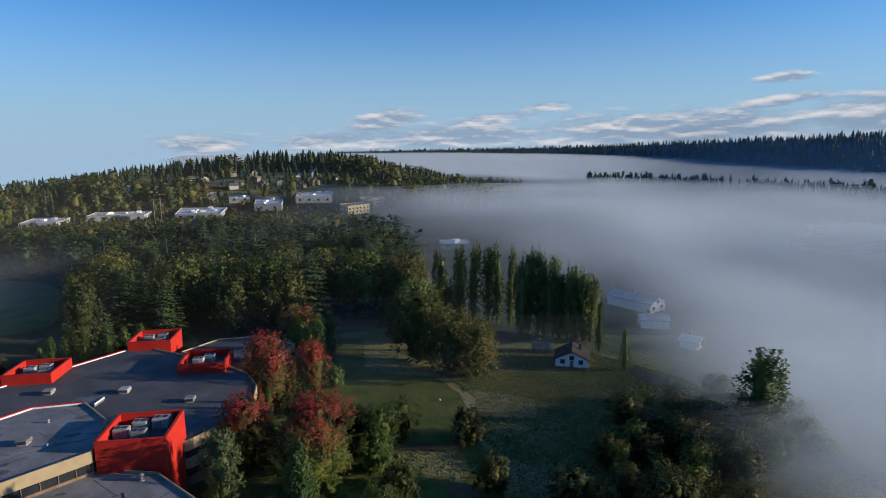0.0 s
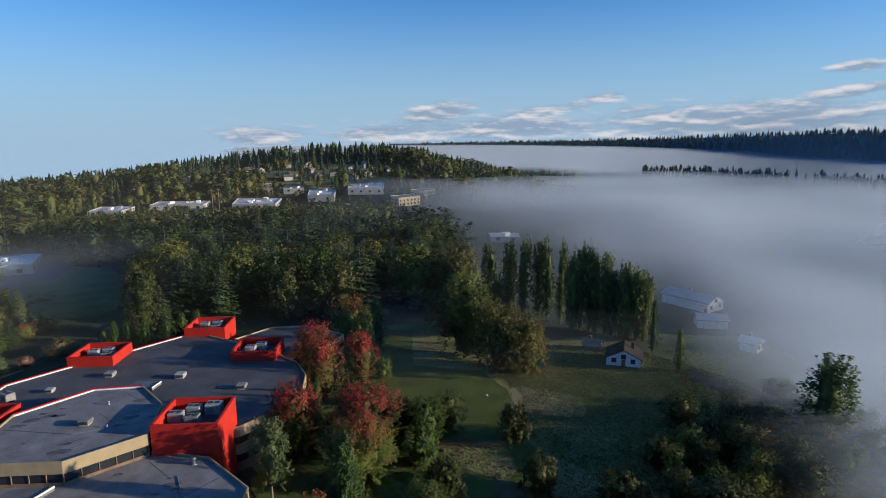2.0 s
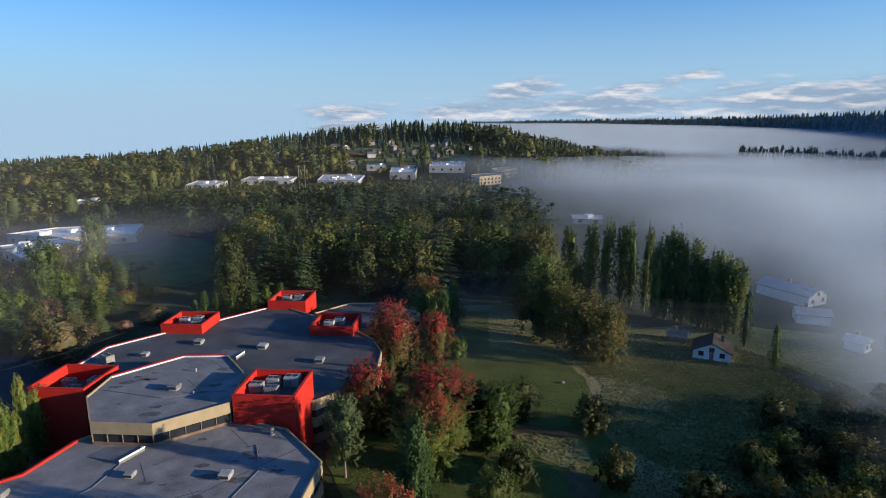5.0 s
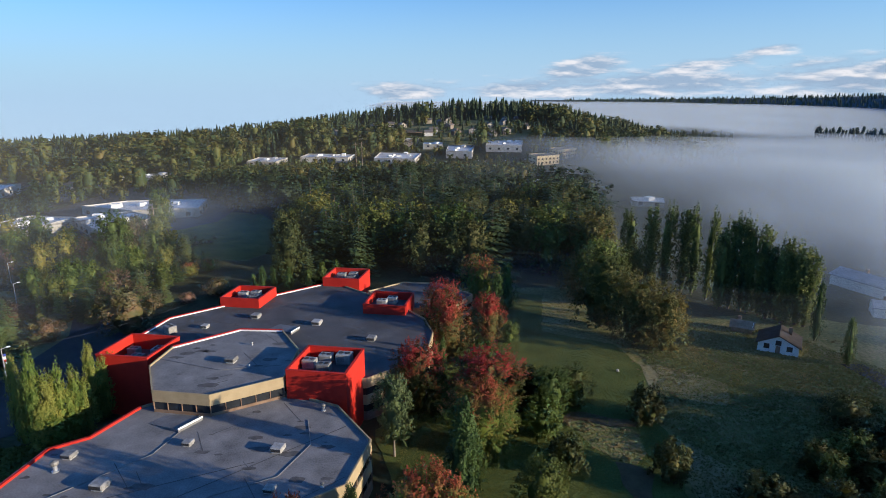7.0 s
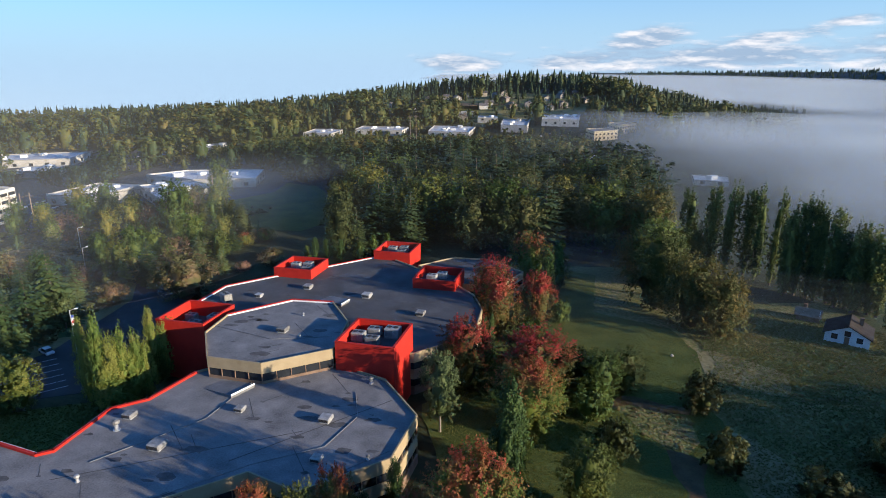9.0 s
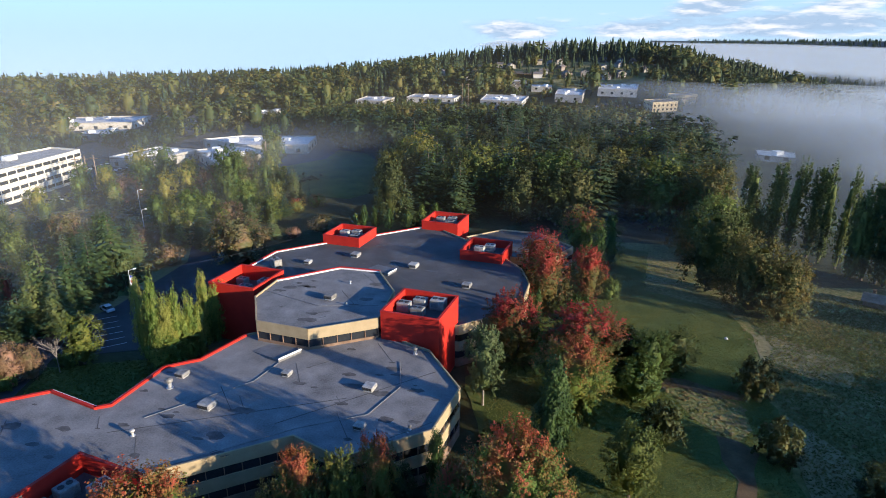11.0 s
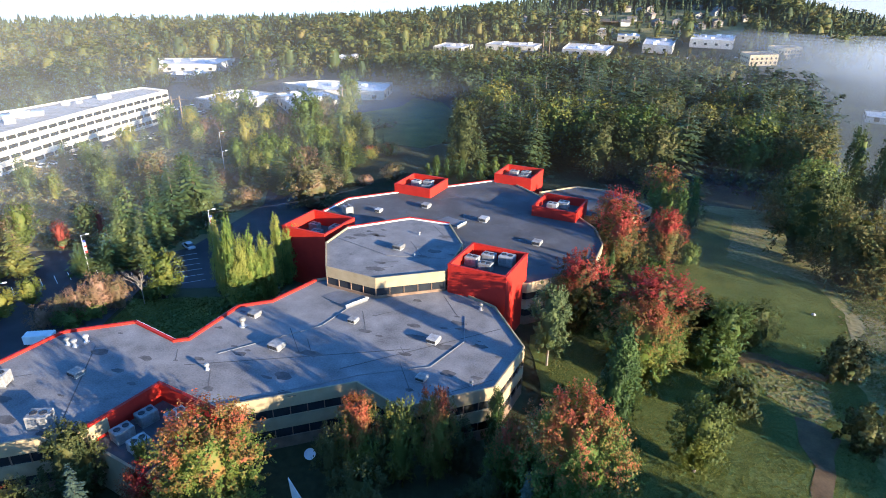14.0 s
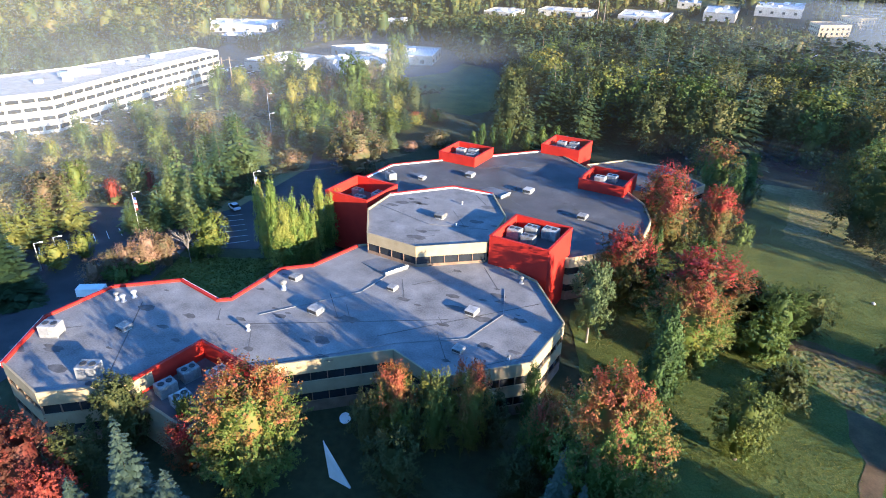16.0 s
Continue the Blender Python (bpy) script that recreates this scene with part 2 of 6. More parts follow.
CAR_PAINT = surface("car_paint", [(0.1, (0.02, 0.025, 0.03)), (0.4, (0.25, 0.26, 0.28)), (0.6, (0.55, 0.56, 0.57)), (0.9, (0.75, 0.75, 0.75))], 0.3, 3, 0.3, 0.0, 0.2, per_piece=1.2)
RUBBER = surface("tyre_rubber", [(0.3, (0.015, 0.015, 0.015)), (0.7, (0.03, 0.03, 0.03))], 3, 12, 0.8, 0.1)
GLASS = surface("dark_window_glass", [(0.3, (0.015, 0.018, 0.022)), (0.7, (0.03, 0.034, 0.04))], 0.4, 2, 0.12, 0.02, spec=0.6)
LEAF_GREEN = leaves("broadleaf_green", [(0.2, (0.049, 0.084, 0.017)), (0.5, (0.091, 0.140, 0.031)), (0.8, (0.168, 0.210, 0.049))])
LEAF_DARK = leaves("dark_broadleaf", [(0.2, (0.04, 0.058, 0.018)), (0.5, (0.075, 0.09, 0.027)), (0.8, (0.125, 0.12, 0.04))])
LEAF_YELLOW = leaves("yellowing_leaf", [(0.2, (0.075, 0.105, 0.022)), (0.5, (0.14, 0.165, 0.035)), (0.8, (0.25, 0.22, 0.045))])
LEAF_OCHRE = leaves("ochre_leaf", [(0.2, (0.055, 0.08, 0.02)), (0.5, (0.105, 0.112, 0.03)), (0.8, (0.20, 0.145, 0.04))])
LEAF_RED = leaves("red_autumn_leaf", [(0.2, (0.06, 0.075, 0.02)), (0.5, (0.12, 0.095, 0.025)), (0.8, (0.25, 0.085, 0.03))], tip=(0.34, 0.036, 0.032), tip_from=0.98, spread=0.3)
LEAF_ORANGE = leaves("orange_autumn_leaf", [(0.2, (0.085, 0.15, 0.026)), (0.5, (0.13, 0.18, 0.034)), (0.8, (0.20, 0.18, 0.04))], tip=(0.34, 0.075, 0.04), tip_from=1.02, spread=0.3)
LEAF_CRIMSON = leaves("crimson_leaf", [(0.2, (0.10, 0.035, 0.02)), (0.5, (0.24, 0.04, 0.028)), (0.8, (0.36, 0.07, 0.045))])
LEAF_RUST = leaves("rusty_leaf", [(0.2, (0.11, 0.11, 0.045)), (0.5, (0.22, 0.14, 0.08)), (0.8, (0.36, 0.20, 0.14))])
NEEDLE = leaves("fir_needles", [(0.2, (0.022, 0.046, 0.019)), (0.5, (0.041, 0.074, 0.030)), (0.8, (0.081, 0.115, 0.047))], translucent=0.08)
NEEDLE_BLUE = leaves("bluish_needles", [(0.2, (0.041, 0.068, 0.047)), (0.5, (0.074, 0.108, 0.074)), (0.8, (0.135, 0.169, 0.121))], translucent=0.08)
GOLDEN = leaves("golden_foliage", [(0.2, (0.12, 0.14, 0.036)), (0.5, (0.20, 0.215, 0.056)), (0.8, (0.30, 0.285, 0.085))], translucent=0.15)
FLAME = leaves("upright_hornbeam_leaf", [(0.2, (0.09, 0.155, 0.03)), (0.5, (0.17, 0.235, 0.048)), (0.8, (0.32, 0.32, 0.075))], spread=0.3, translucent=0.3)
CYPRESS = leaves("columnar_foliage", [(0.2, (0.034, 0.07, 0.018)), (0.5, (0.062, 0.112, 0.026)), (0.8, (0.12, 0.165, 0.038))], translucent=0.15)
POPLAR_LEAF = leaves("poplar_leaf", [(0.2, (0.055, 0.09, 0.026)), (0.5, (0.115, 0.155, 0.042)), (0.8, (0.20, 0.225, 0.06))])
PINE_LEAF = leaves("pine_needles", [(0.2, (0.036, 0.062, 0.022)), (0.5, (0.062, 0.095, 0.033)), (0.8, (0.105, 0.135, 0.05))], translucent=0.1)
BLADE = leaves("grass_blade", [(0.2, (0.085, 0.11, 0.02)), (0.5, (0.13, 0.15, 0.03)), (0.8, (0.19, 0.19, 0.05))], spread=0.14, size=0.4, translucent=0.35)
BLADE_DRY = leaves("dry_grass_blade", [(0.2, (0.11, 0.14, 0.036)), (0.5, (0.19, 0.19, 0.06)), (0.8, (0.34, 0.26, 0.11))], spread=0.2, size=0.35, translucent=0.35)
WOODS = leaves("mixed_woods", [(0.1, (0.018, 0.034, 0.013)), (0.35, (0.028, 0.054, 0.02)), (0.6, (0.05, 0.078, 0.025)), (0.8, (0.11, 0.12, 0.03)), (1.0, (0.16, 0.13, 0.04))], spread=0.3, size=0.2)
WOODS_FIR = leaves("far_fir_woods", [(0.1, (0.013, 0.029, 0.014)), (0.5, (0.028, 0.05, 0.022)), (0.9, (0.06, 0.08, 0.03))], spread=0.35, translucent=0.05, size=0.25)
OLIVE = leaves("olive_needles", [(0.2, (0.05, 0.09, 0.035)), (0.5, (0.095, 0.14, 0.05)), (0.8, (0.16, 0.19, 0.07))], translucent=0.12)
WEED = leaves("scrub_leaf", [(0.1, (0.06, 0.085, 0.03)), (0.4, (0.11, 0.13, 0.045)), (0.7, (0.18, 0.165, 0.07)), (1.0, (0.26, 0.19, 0.10))], spread=0.2, size=0.25)


# ---- mesh helpers ----
def mesh_of(name, verts, faces, mat):
    me = bpy.data.meshes.new(name)
    me.from_pydata([tuple(v) for v in verts], [], [tuple(f) for f in faces])
    me.update()
    if mat:
        me.materials.append(mat)
    return me


def array_mesh(name, verts, quads, mat, smooth=False):
    """A mesh from numpy arrays: verts (n, 3) and faces (m, 3) or (m, 4)."""
    verts, quads = np.asarray(verts, np.float32), np.asarray(quads, np.int32)
    me = bpy.data.meshes.new(name)
    k = quads.shape[1]
    me.vertices.add(len(verts))
    me.vertices.foreach_set("co", verts.ravel())
    me.loops.add(quads.size)
    me.loops.foreach_set("vertex_index", quads.ravel())
    me.polygons.add(len(quads))
    me.polygons.foreach_set("loop_start", np.arange(len(quads), dtype=np.int32) * k)
    me.polygons.foreach_set("loop_total", np.full(len(quads), k, np.int32))
    me.update(calc_edges=True)
    me.validate()
    if smooth:
        me.polygons.foreach_set("use_smooth", np.ones(len(quads), bool))
    me.materials.append(mat)
    return me


def child(name, me, parent, label=""):
    ob = new(name, me)
    if parent:
        ob.parent = parent
    if label:
        ob["label"] = label
    return ob


def thing(name, label, category, group="", kind="", at=(0, 0, 0), rz=0.0):
    ob = tagged(new(name), label, category, group, kind)
    ob.matrix_basis = pose(*at, 0, 0, rz)
    return ob


def box_data(x0, y0, z0, x1, y1, z1, bevel=0.0):
    """Verts and faces of a box; with bevel, its upright and top edges are chamfered."""
    if bevel <= 0:
        v = [(x, y, z) for z in (z0, z1) for y in (y0, y1) for x in (x0, x1)]
        return v, [(0, 2, 3, 1), (4, 5, 7, 6), (0, 1, 5, 4), (1, 3, 7, 5), (3, 2, 6, 7), (2, 0, 4, 6)]
    b = bevel

    def ring(i, z):
        return [(x0 + b, y0 + i, z), (x1 - b, y0 + i, z), (x1 - i, y0 + b, z), (x1 - i, y1 - b, z),
                (x1 - b, y1 - i, z), (x0 + b, y1 - i, z), (x0 + i, y1 - b, z), (x0 + i, y0 + b, z)]
    v = ring(0, z0) + ring(0, z1 - b) + [(min(max(x, x0 + b), x1 - b), min(max(y, y0 + b), y1 - b), z1) for x, y, _ in ring(b, z1)]
    f = [tuple(range(7, -1, -1)), tuple(range(16, 24))]
    for k in range(2):
        f += [(8 * k + i, 8 * k + (i + 1) % 8, 8 * k + 8 + (i + 1) % 8, 8 * k + 8 + i) for i in range(8)]
    return v, f


def joined(*datas):
    vs, fs = [], []
    for v, f in datas:
        n = len(vs)
        vs += list(v)
        fs += [tuple(i + n for i in q) for q in f]
    return vs, fs


def moved(data, m):
    return [tuple(m @ Vector(v)) for v in data[0]], data[1]


def prism(poly, z0, z1):
    """A flat-topped block over a polygon (counter-clockwise)."""
    n = len(poly)
    v = [(x, y, z0) for x, y in poly] + [(x, y, z1) for x, y in poly]
    return v, [tuple(range(n - 1, -1, -1)), tuple(range(n, 2 * n))] + [(i, (i + 1) % n, n + (i + 1) % n, n + i) for i in range(n)]


def tube(p0, p1, r0, r1, n=7):
    p0, p1 = Vector(p0), Vector(p1)
    q = (p1 - p0).to_track_quat("Z", "X")
    v = []
    for p, r in ((p0, r0), (p1, r1)):
        v += [tuple(p + q @ Vector((r * math.cos(2 * math.pi * i / n), r * math.sin(2 * math.pi * i / n), 0))) for i in range(n)]
    return v, [(i, (i + 1) % n, n + (i + 1) % n, n + i) for i in range(n)] + [tuple(range(n, 2 * n)), tuple(range(n - 1, -1, -1))]


def lathe(profile, n=14):
    """Turned solid from (radius, height) pairs."""
    v, f = [], []
    for r, z in profile:
        v += [(r * math.cos(2 * math.pi * i / n), r * math.sin(2 * math.pi * i / n), z) for i in range(n)]
    for k in range(len(profile) - 1):
        f += [(n * k + i, n * k + (i + 1) % n, n * (k + 1) + (i + 1) % n, n * (k + 1) + i) for i in range(n)]
    f += [tuple(range(n - 1, -1, -1)), tuple(range(n * (len(profile) - 1), n * len(profile)))]
    return v, f


def ccw(poly):
    a = sum(poly[i][0] * poly[(i + 1) % len(poly)][1] - poly[(i + 1) % len(poly)][0] * poly[i][1] for i in range(len(poly)))
    return list(poly) if a > 0 else list(poly)[::-1]


def inside(x, y, poly):
    hit, n = False, len(poly)
    for i in range(n):
        (x0, y0), (x1, y1) = poly[i], poly[(i + 1) % n]
        if (y0 > y) != (y1 > y) and x < (x1 - x0) * (y - y0) / (y1 - y0) + x0:
            hit = not hit
    return hit


def smooth(a, b, v):
    t = min(max((v - a) / (b - a), 0.0), 1.0)
    return t * t * (3 - 2 * t)


# ---- ground ----
def land(x, y):
    """Height of the ground: level round the school, a wooded hill ahead, a long ridge across the valley."""
    d = math.hypot(x, y)
    hill = 30 * smooth(540, 830, d) * smooth(-420, 60, x) * (1 - smooth(90, 330, x - 0.05 * (y - 800)))
    hill += 6 * smooth(500, 900, d) * (noise.noise((x * 0.004, y * 0.004, 3.0)) * 0.8) * (1 - smooth(200, 330, x))
    fall = smooth(80, -350, x) * max(0.0, d - 640) * 0.053 + smooth(330, 200, x - 0.1 * (y - 800)) * max(0.0, d - 1000) * 0.03
    return hill - fall


def ground_mesh():
    xs = sorted(set([-4600, -3600, -2600, -1900, -1500, -1200] + list(range(-1000, 1001, 25)) + [1200, 1500, 1900, 2600, 3600, 4600]))
    ys = sorted(set([-4600, -3000, -1800, -1000, -500, -200] + list(range(-100, 1301, 25)) + [1500, 1900, 2600, 3600, 4800]))
    v = [(x, y, land(x, y)) for y in ys for x in xs]
    n = len(xs)
    f = [(j * n + i, j * n + i + 1, (j + 1) * n + i + 1, (j + 1) * n + i) for j in range(len(ys) - 1) for i in range(n - 1)]
    me = mesh_of("ground", v, f, FOREST_AND_SHADE)
    me.polygons.foreach_set("use_smooth", np.ones(len(f), bool))
    return me


tagged(new("ground", ground_mesh()), "dark forest floor and rough grass under the trees", "ground", kind="structure")


def patch(name, poly, z, mat, label, category):
    """A level piece of ground with a softly broken edge."""
    poly = ccw(poly)
    pts = []
    for i, (x0, y0) in enumerate(poly):
        x1, y1 = poly[(i + 1) % len(poly)]
        k = max(1, int(math.hypot(x1 - x0, y1 - y0) / 3))
        for j in range(k):
            x, y = x0 + (x1 - x0) * j / k, y0 + (y1 - y0) * j / k
            w = 0.0 if mat in (ASPHALT, CONCRETE) else 0.9
            pts.append((x + w * noise.noise((x * 0.3, y * 0.3, z)), y + w * noise.noise((x * 0.3, y * 0.3, z + 9))))
    v, f = prism(pts, -0.4, z)
    return tagged(new(name, mesh_of(name, v, f, mat)), label, category, kind="structure")


patch("meadow", [(-16, 40), (130, 40), (130, 150), (92, 165), (60, 160), (40, 190), (0, 190), (-10, 150), (0, 110), (-8, 80)], 0.04, GRASS, "rough grass with dry patches round the lawn", "grass")
patch("lawn", [(-2, 60), (40, 58), (38, 84), (42, 96), (40, 112), (46, 128), (43, 143), (26, 152), (31, 182), (20, 186), (10, 172), (2, 140), (-2, 116), (-13, 103), (-8, 86), (-3, 74)], 0.07, LAWN, "mown green lawn beside the school", "lawn")
patch("bramble_patch", [(44, 116), (62, 110), (82, 110), (86, 122), (64, 138), (52, 140), (47, 130)], 0.09, BRAMBLE, "brown and green bramble meadow before the white house", "meadow")
BRAMBLES = [(22.9, 105.2), (27.3, 107.0), (31.9, 104.6), (36.0, 103.0), (35.4, 95.0), (32.8, 91.8), (29.5, 93.1), (26.5, 96.9), (24.9, 102.0)]
PATH = [(29.3, 93.0), (32.8, 91.8), (34.3, 88.7), (32.7, 84.2), (29.9, 73.0), (27.7, 72.4), (28.6, 77.0), (29.4, 81.5), (28.8, 85.9)]
patch("bramble_patch", BRAMBLES, 0.09, BRAMBLE, "weedy strip of brambles beside the dirt path", "meadow")
patch("dirt_path", PATH, 0.11, DIRT, "bare brown dirt path across the grass", "path")
patch("bare_earth", [(21.9, 105.9), (24.6, 109.6), (28.3, 109.5), (32.5, 107.1), (37.5, 106.2), (36.7, 103.8), (30.9, 104.4), (26.2, 106.4), (22.9, 105.2)], 0.10, DIRT, "bare strip of earth along the lawn's edge", "path")
patch("dry_grass_patch", [(41.9, 99.0), (44.4, 97.2), (47.4, 91.9), (48.1, 88.0), (43.5, 76.3), (37.7, 74.9), (38.8, 79.6), (39.7, 86.6), (41.0, 91.8)], 0.085, DRY, "golden dry grass beside the mown field", "meadow")
patch("dry_grass_patch", [(45.6, 131.1), (49.3, 131.0), (55.8, 126.5), (61.3, 121.4), (57.6, 112.0), (51.3, 113.2), (47.6, 117.7), (44.0, 119.9)], 0.10, DRY, "tawny dry grass between lawn and trees", "meadow")
patch("courtyard_lawn", [(-62, 84), (-64, 72), (-73, 75), (-86, 70), (-92, 92), (-72, 100), (-57, 97)], 0.06, LAWN, "shaded green lawn between school wing and car park", "lawn")
# yard grass takes the dark forest-floor colour to stand in for deep shade
patch("front_yard", [(-90, 30), (10, 30), (8, 70), (-12, 72), (-24, 64), (-32, 67), (-46, 57), (-70, 42), (-84, 48)], 0.05, FOREST_AND_SHADE, "grass before the school front, its shade put into the dark colour", "lawn")
patch("car_park", [(-88, 40), (-114, 54), (-128, 80), (-132, 104), (-122, 108), (-104, 107), (-98, 118), (-98, 150), (-108, 170), (-96, 174), (-84, 152), (-70, 138), (-66, 118), (-76, 103), (-94, 96), (-88, 72)], 0.08, ASPHALT, "dark asphalt car park with white bay lines", "car park")
patch("clearing", [(-145, 300), (-131, 332), (-96, 318), (-60, 258), (-75, 225), (-100, 228), (-124, 262)], 0.06, LAWN, "misty green clearing in the woods", "meadow")
patch("wild_meadow", [(-100, 56), (-88, 40), (-90, 0), (-260, 40), (-260, 160), (-190, 178), (-160, 195), (-104, 176), (-92, 150), (-92, 112)], 0.05, DRY, "rough tawny grass with scattered trees", "meadow")
patch("valley_road", [(92, 131), (97, 131), (101, 108), (107, 80), (108, 40), (102, 40), (101, 80), (96, 108)], 0.12, ASPHALT, "narrow grey road in the fog", "road")
for k, pl in enumerate(([(-215, 262), (-215, 420), (-120, 420), (-112, 300), (-145, 244)], [(-330, 330), (-330, 440), (-205, 470), (-215, 400), (-225, 330)],
                        [(-170, 480), (-170, 640), (110, 640), (140, 560), (40, 540), (-20, 500)], [(-262, 160), (-262, 330), (-222, 330), (-178, 228), (-192, 160)])):
    patch("industrial_yard", pl, 0.1, ASPHALT, "asphalt yard round the pale commercial buildings", "car park")

# far wooded ridge across the valley
def ridge_foot(s):
    return 3900 - 2950 * smooth(0.0, 0.66, s) + 60 * noise.noise((s * 14, 3, 1))


def ridge_top(s):
    return 22 + 44 * smooth(0, 0.62, s) + 4 * noise.noise((s * 9, 0, 1))


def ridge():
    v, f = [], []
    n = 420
    # blue-grey base colour: the woods' green with distance haze painted in
    RIDGE = surface("far_ridge_haze_tint", [(0.3, (0.035, 0.052, 0.06)), (0.7, (0.07, 0.09, 0.09))], 0.006, 0.05, 1.0, 0.0)
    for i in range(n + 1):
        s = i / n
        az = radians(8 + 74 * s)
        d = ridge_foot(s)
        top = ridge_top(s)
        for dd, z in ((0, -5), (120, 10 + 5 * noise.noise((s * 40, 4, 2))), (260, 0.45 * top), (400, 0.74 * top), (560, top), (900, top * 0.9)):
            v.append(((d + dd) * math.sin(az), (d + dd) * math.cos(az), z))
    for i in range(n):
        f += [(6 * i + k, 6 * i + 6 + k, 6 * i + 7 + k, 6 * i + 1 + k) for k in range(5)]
    tagged(new("backdrop", mesh_of("backdrop", v, f, RIDGE)), "long dark wooded ridge beyond the fog, haze put into its blue-grey colour", "ridge", kind="structure")


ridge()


def drape(name, poly, mat, label, category, lift=0.5, cell=9.0):
    """A piece of ground that follows the slope of the hill."""
    x0, x1 = min(p[0] for p in poly), max(p[0] for p in poly)
    y0, y1 = min(p[1] for p in poly), max(p[1] for p in poly)
    nx, ny = int((x1 - x0) / cell) + 1, int((y1 - y0) / cell) + 1
    vs = [(x0 + i * cell, y0 + j * cell, land(x0 + i * cell, y0 + j * cell) + lift) for j in range(ny + 1) for i in range(nx + 1)]
    fs = [(j * (nx + 1) + i, j * (nx + 1) + i + 1, (j + 1) * (nx + 1) + i + 1, (j + 1) * (nx + 1) + i) for j in range(ny) for i in range(nx)
          if inside(x0 + (i + 0.5) * cell, y0 + (j + 0.5) * cell, poly)]
    return tagged(new(name, mesh_of(name, vs, fs, mat)), label, category, kind="structure")


drape("hill_gardens", [(-130, 690), (-40, 640), (60, 640), (130, 700), (125, 780), (20, 830), (-110, 850)], GRASS, "grass between the houses on the hill", "grass")
drape("hill_green", [(-100, 655), (-40, 640), (-30, 690), (-100, 705)], LAWN, "green playing field on the hill slope", "grass", 0.9)


# ---- fog: thin, uneven sheets of mist over the valley ----
def mist_material(tone=(0.47, 0.565, 0.69, 1)):
    m = bpy.data.materials.new("mist")
    m.use_nodes = True
    nt = m.node_tree
    nt.nodes.clear()
    N, L = nt.nodes.new, nt.links.new

    def calc(op, a, b=None, c=None):
        n = N("ShaderNodeMath")
        n.operation = op
        for i, v in enumerate((a, b, c)):
            if v is None:
                continue
            if isinstance(v, (int, float)):
                n.inputs[i].default_value = v
            else:
                L(v, n.inputs[i])
        return n.outputs[0]

    def span(v, a, b, lo=0.0, hi=1.0):
        n = N("ShaderNodeMapRange")
        n.interpolation_type = "SMOOTHSTEP"
        L(v, n.inputs["Value"])
        for k, x in (("From Min", a), ("From Max", b), ("To Min", lo), ("To Max", hi)):
            n.inputs[k].default_value = x
        return n.outputs[0]

    geo, sep = N("ShaderNodeNewGeometry"), N("ShaderNodeSeparateXYZ")
    L(geo.outputs["Position"], sep.inputs[0])
    x, y = sep.outputs[0], sep.outputs[1]
    mp = N("ShaderNodeMapping")
    mp.inputs["Scale"].default_value = (0.006, 0.009, 0.02)
    L(geo.outputs["Position"], mp.inputs[0])
    no = N("ShaderNodeTexNoise")
    no.inputs["Scale"].default_value, no.inputs["Detail"].default_value = 1.0, 3
    L(mp.outputs[0], no.inputs["Vector"])
    wob = calc("MULTIPLY_ADD", no.outputs[0], 130.0, -65.0)
    d = calc("ADD", calc("MULTIPLY_ADD", y, 0.17, x), wob)
    bank = calc("ADD", span(d, 122, 200, 0.0, 0.075), span(d, 155, 340, 0.0, 0.22))
    near_side = calc("MULTIPLY_ADD", y, -0.45, calc("MULTIPLY_ADD", wob, 0.35, x))
    bank = calc("ADD", bank, calc("MULTIPLY", span(near_side, 38, 85, 0.0, 0.15), span(y, 300, 170)))
    bank = calc("MULTIPLY", bank, span(calc("ADD", calc("MULTIPLY", x, 0.375), calc("MULTIPLY", y, 0.927)), 60, 105, 0.0, 1.0))
    hill_side = calc("MULTIPLY", calc("MULTIPLY", span(y, 520, 680), span(y, 1000, 860)), span(x, 420, 320))
    bank = calc("MULTIPLY", bank, calc("SUBTRACT", 1.0, hill_side))
    # a thin veil in the clearing behind the school
    cx, cy = calc("MULTIPLY", calc("ADD", x, 95.0), 1 / 60), calc("MULTIPLY", calc("ADD", y, -258.0), 1 / 45)
    r2 = calc("ADD", calc("MULTIPLY", cx, cx), calc("MULTIPLY", cy, cy))
    veil = span(r2, 1.0, 0.0, 0.0, 0.02)
    # a second veil, over the left meadow, put in to imitate bright lens veiling
    mx, my = calc("MULTIPLY", calc("ADD", x, 200.0), 1 / 130), calc("MULTIPLY", calc("ADD", y, -190.0), 1 / 150)
    thin = span(calc("ADD", calc("MULTIPLY", mx, mx), calc("MULTIPLY", my, my)), 1.0, 0.1, 0.0, 0.009)
    # wisps that hang between the trees behind the lawn
    wisp = calc("MULTIPLY", calc("MULTIPLY", span(y, 105, 215, 0.0, 0.011), span(y, 520, 380)), span(x, -25, 45))
    al = calc("ADD", calc("ADD", bank, veil), calc("ADD", thin, wisp))
    al = calc("MULTIPLY", al, span(no.outputs[0], 0.25, 0.7, 0.75, 1.15))
    tp, df, tl = N("ShaderNodeBsdfTransparent"), N("ShaderNodeBsdfDiffuse"), N("ShaderNodeBsdfTranslucent")
    df.inputs[0].default_value = tl.inputs[0].default_value = tone
    way = N("ShaderNodeCombineXYZ")   # droplets scatter the low sun evenly, whichever way the sheet lies
    for i, w in enumerate((0.62, -0.25, 0.74)):
        way.inputs[i].default_value = w
    L(way.outputs[0], df.inputs["Normal"])
    body, mix = N("ShaderNodeMixShader"), N("ShaderNodeMixShader")
    body.inputs[0].default_value = 0.25
    L(df.outputs[0], body.inputs[1])
    L(tl.outputs[0], body.inputs[2])
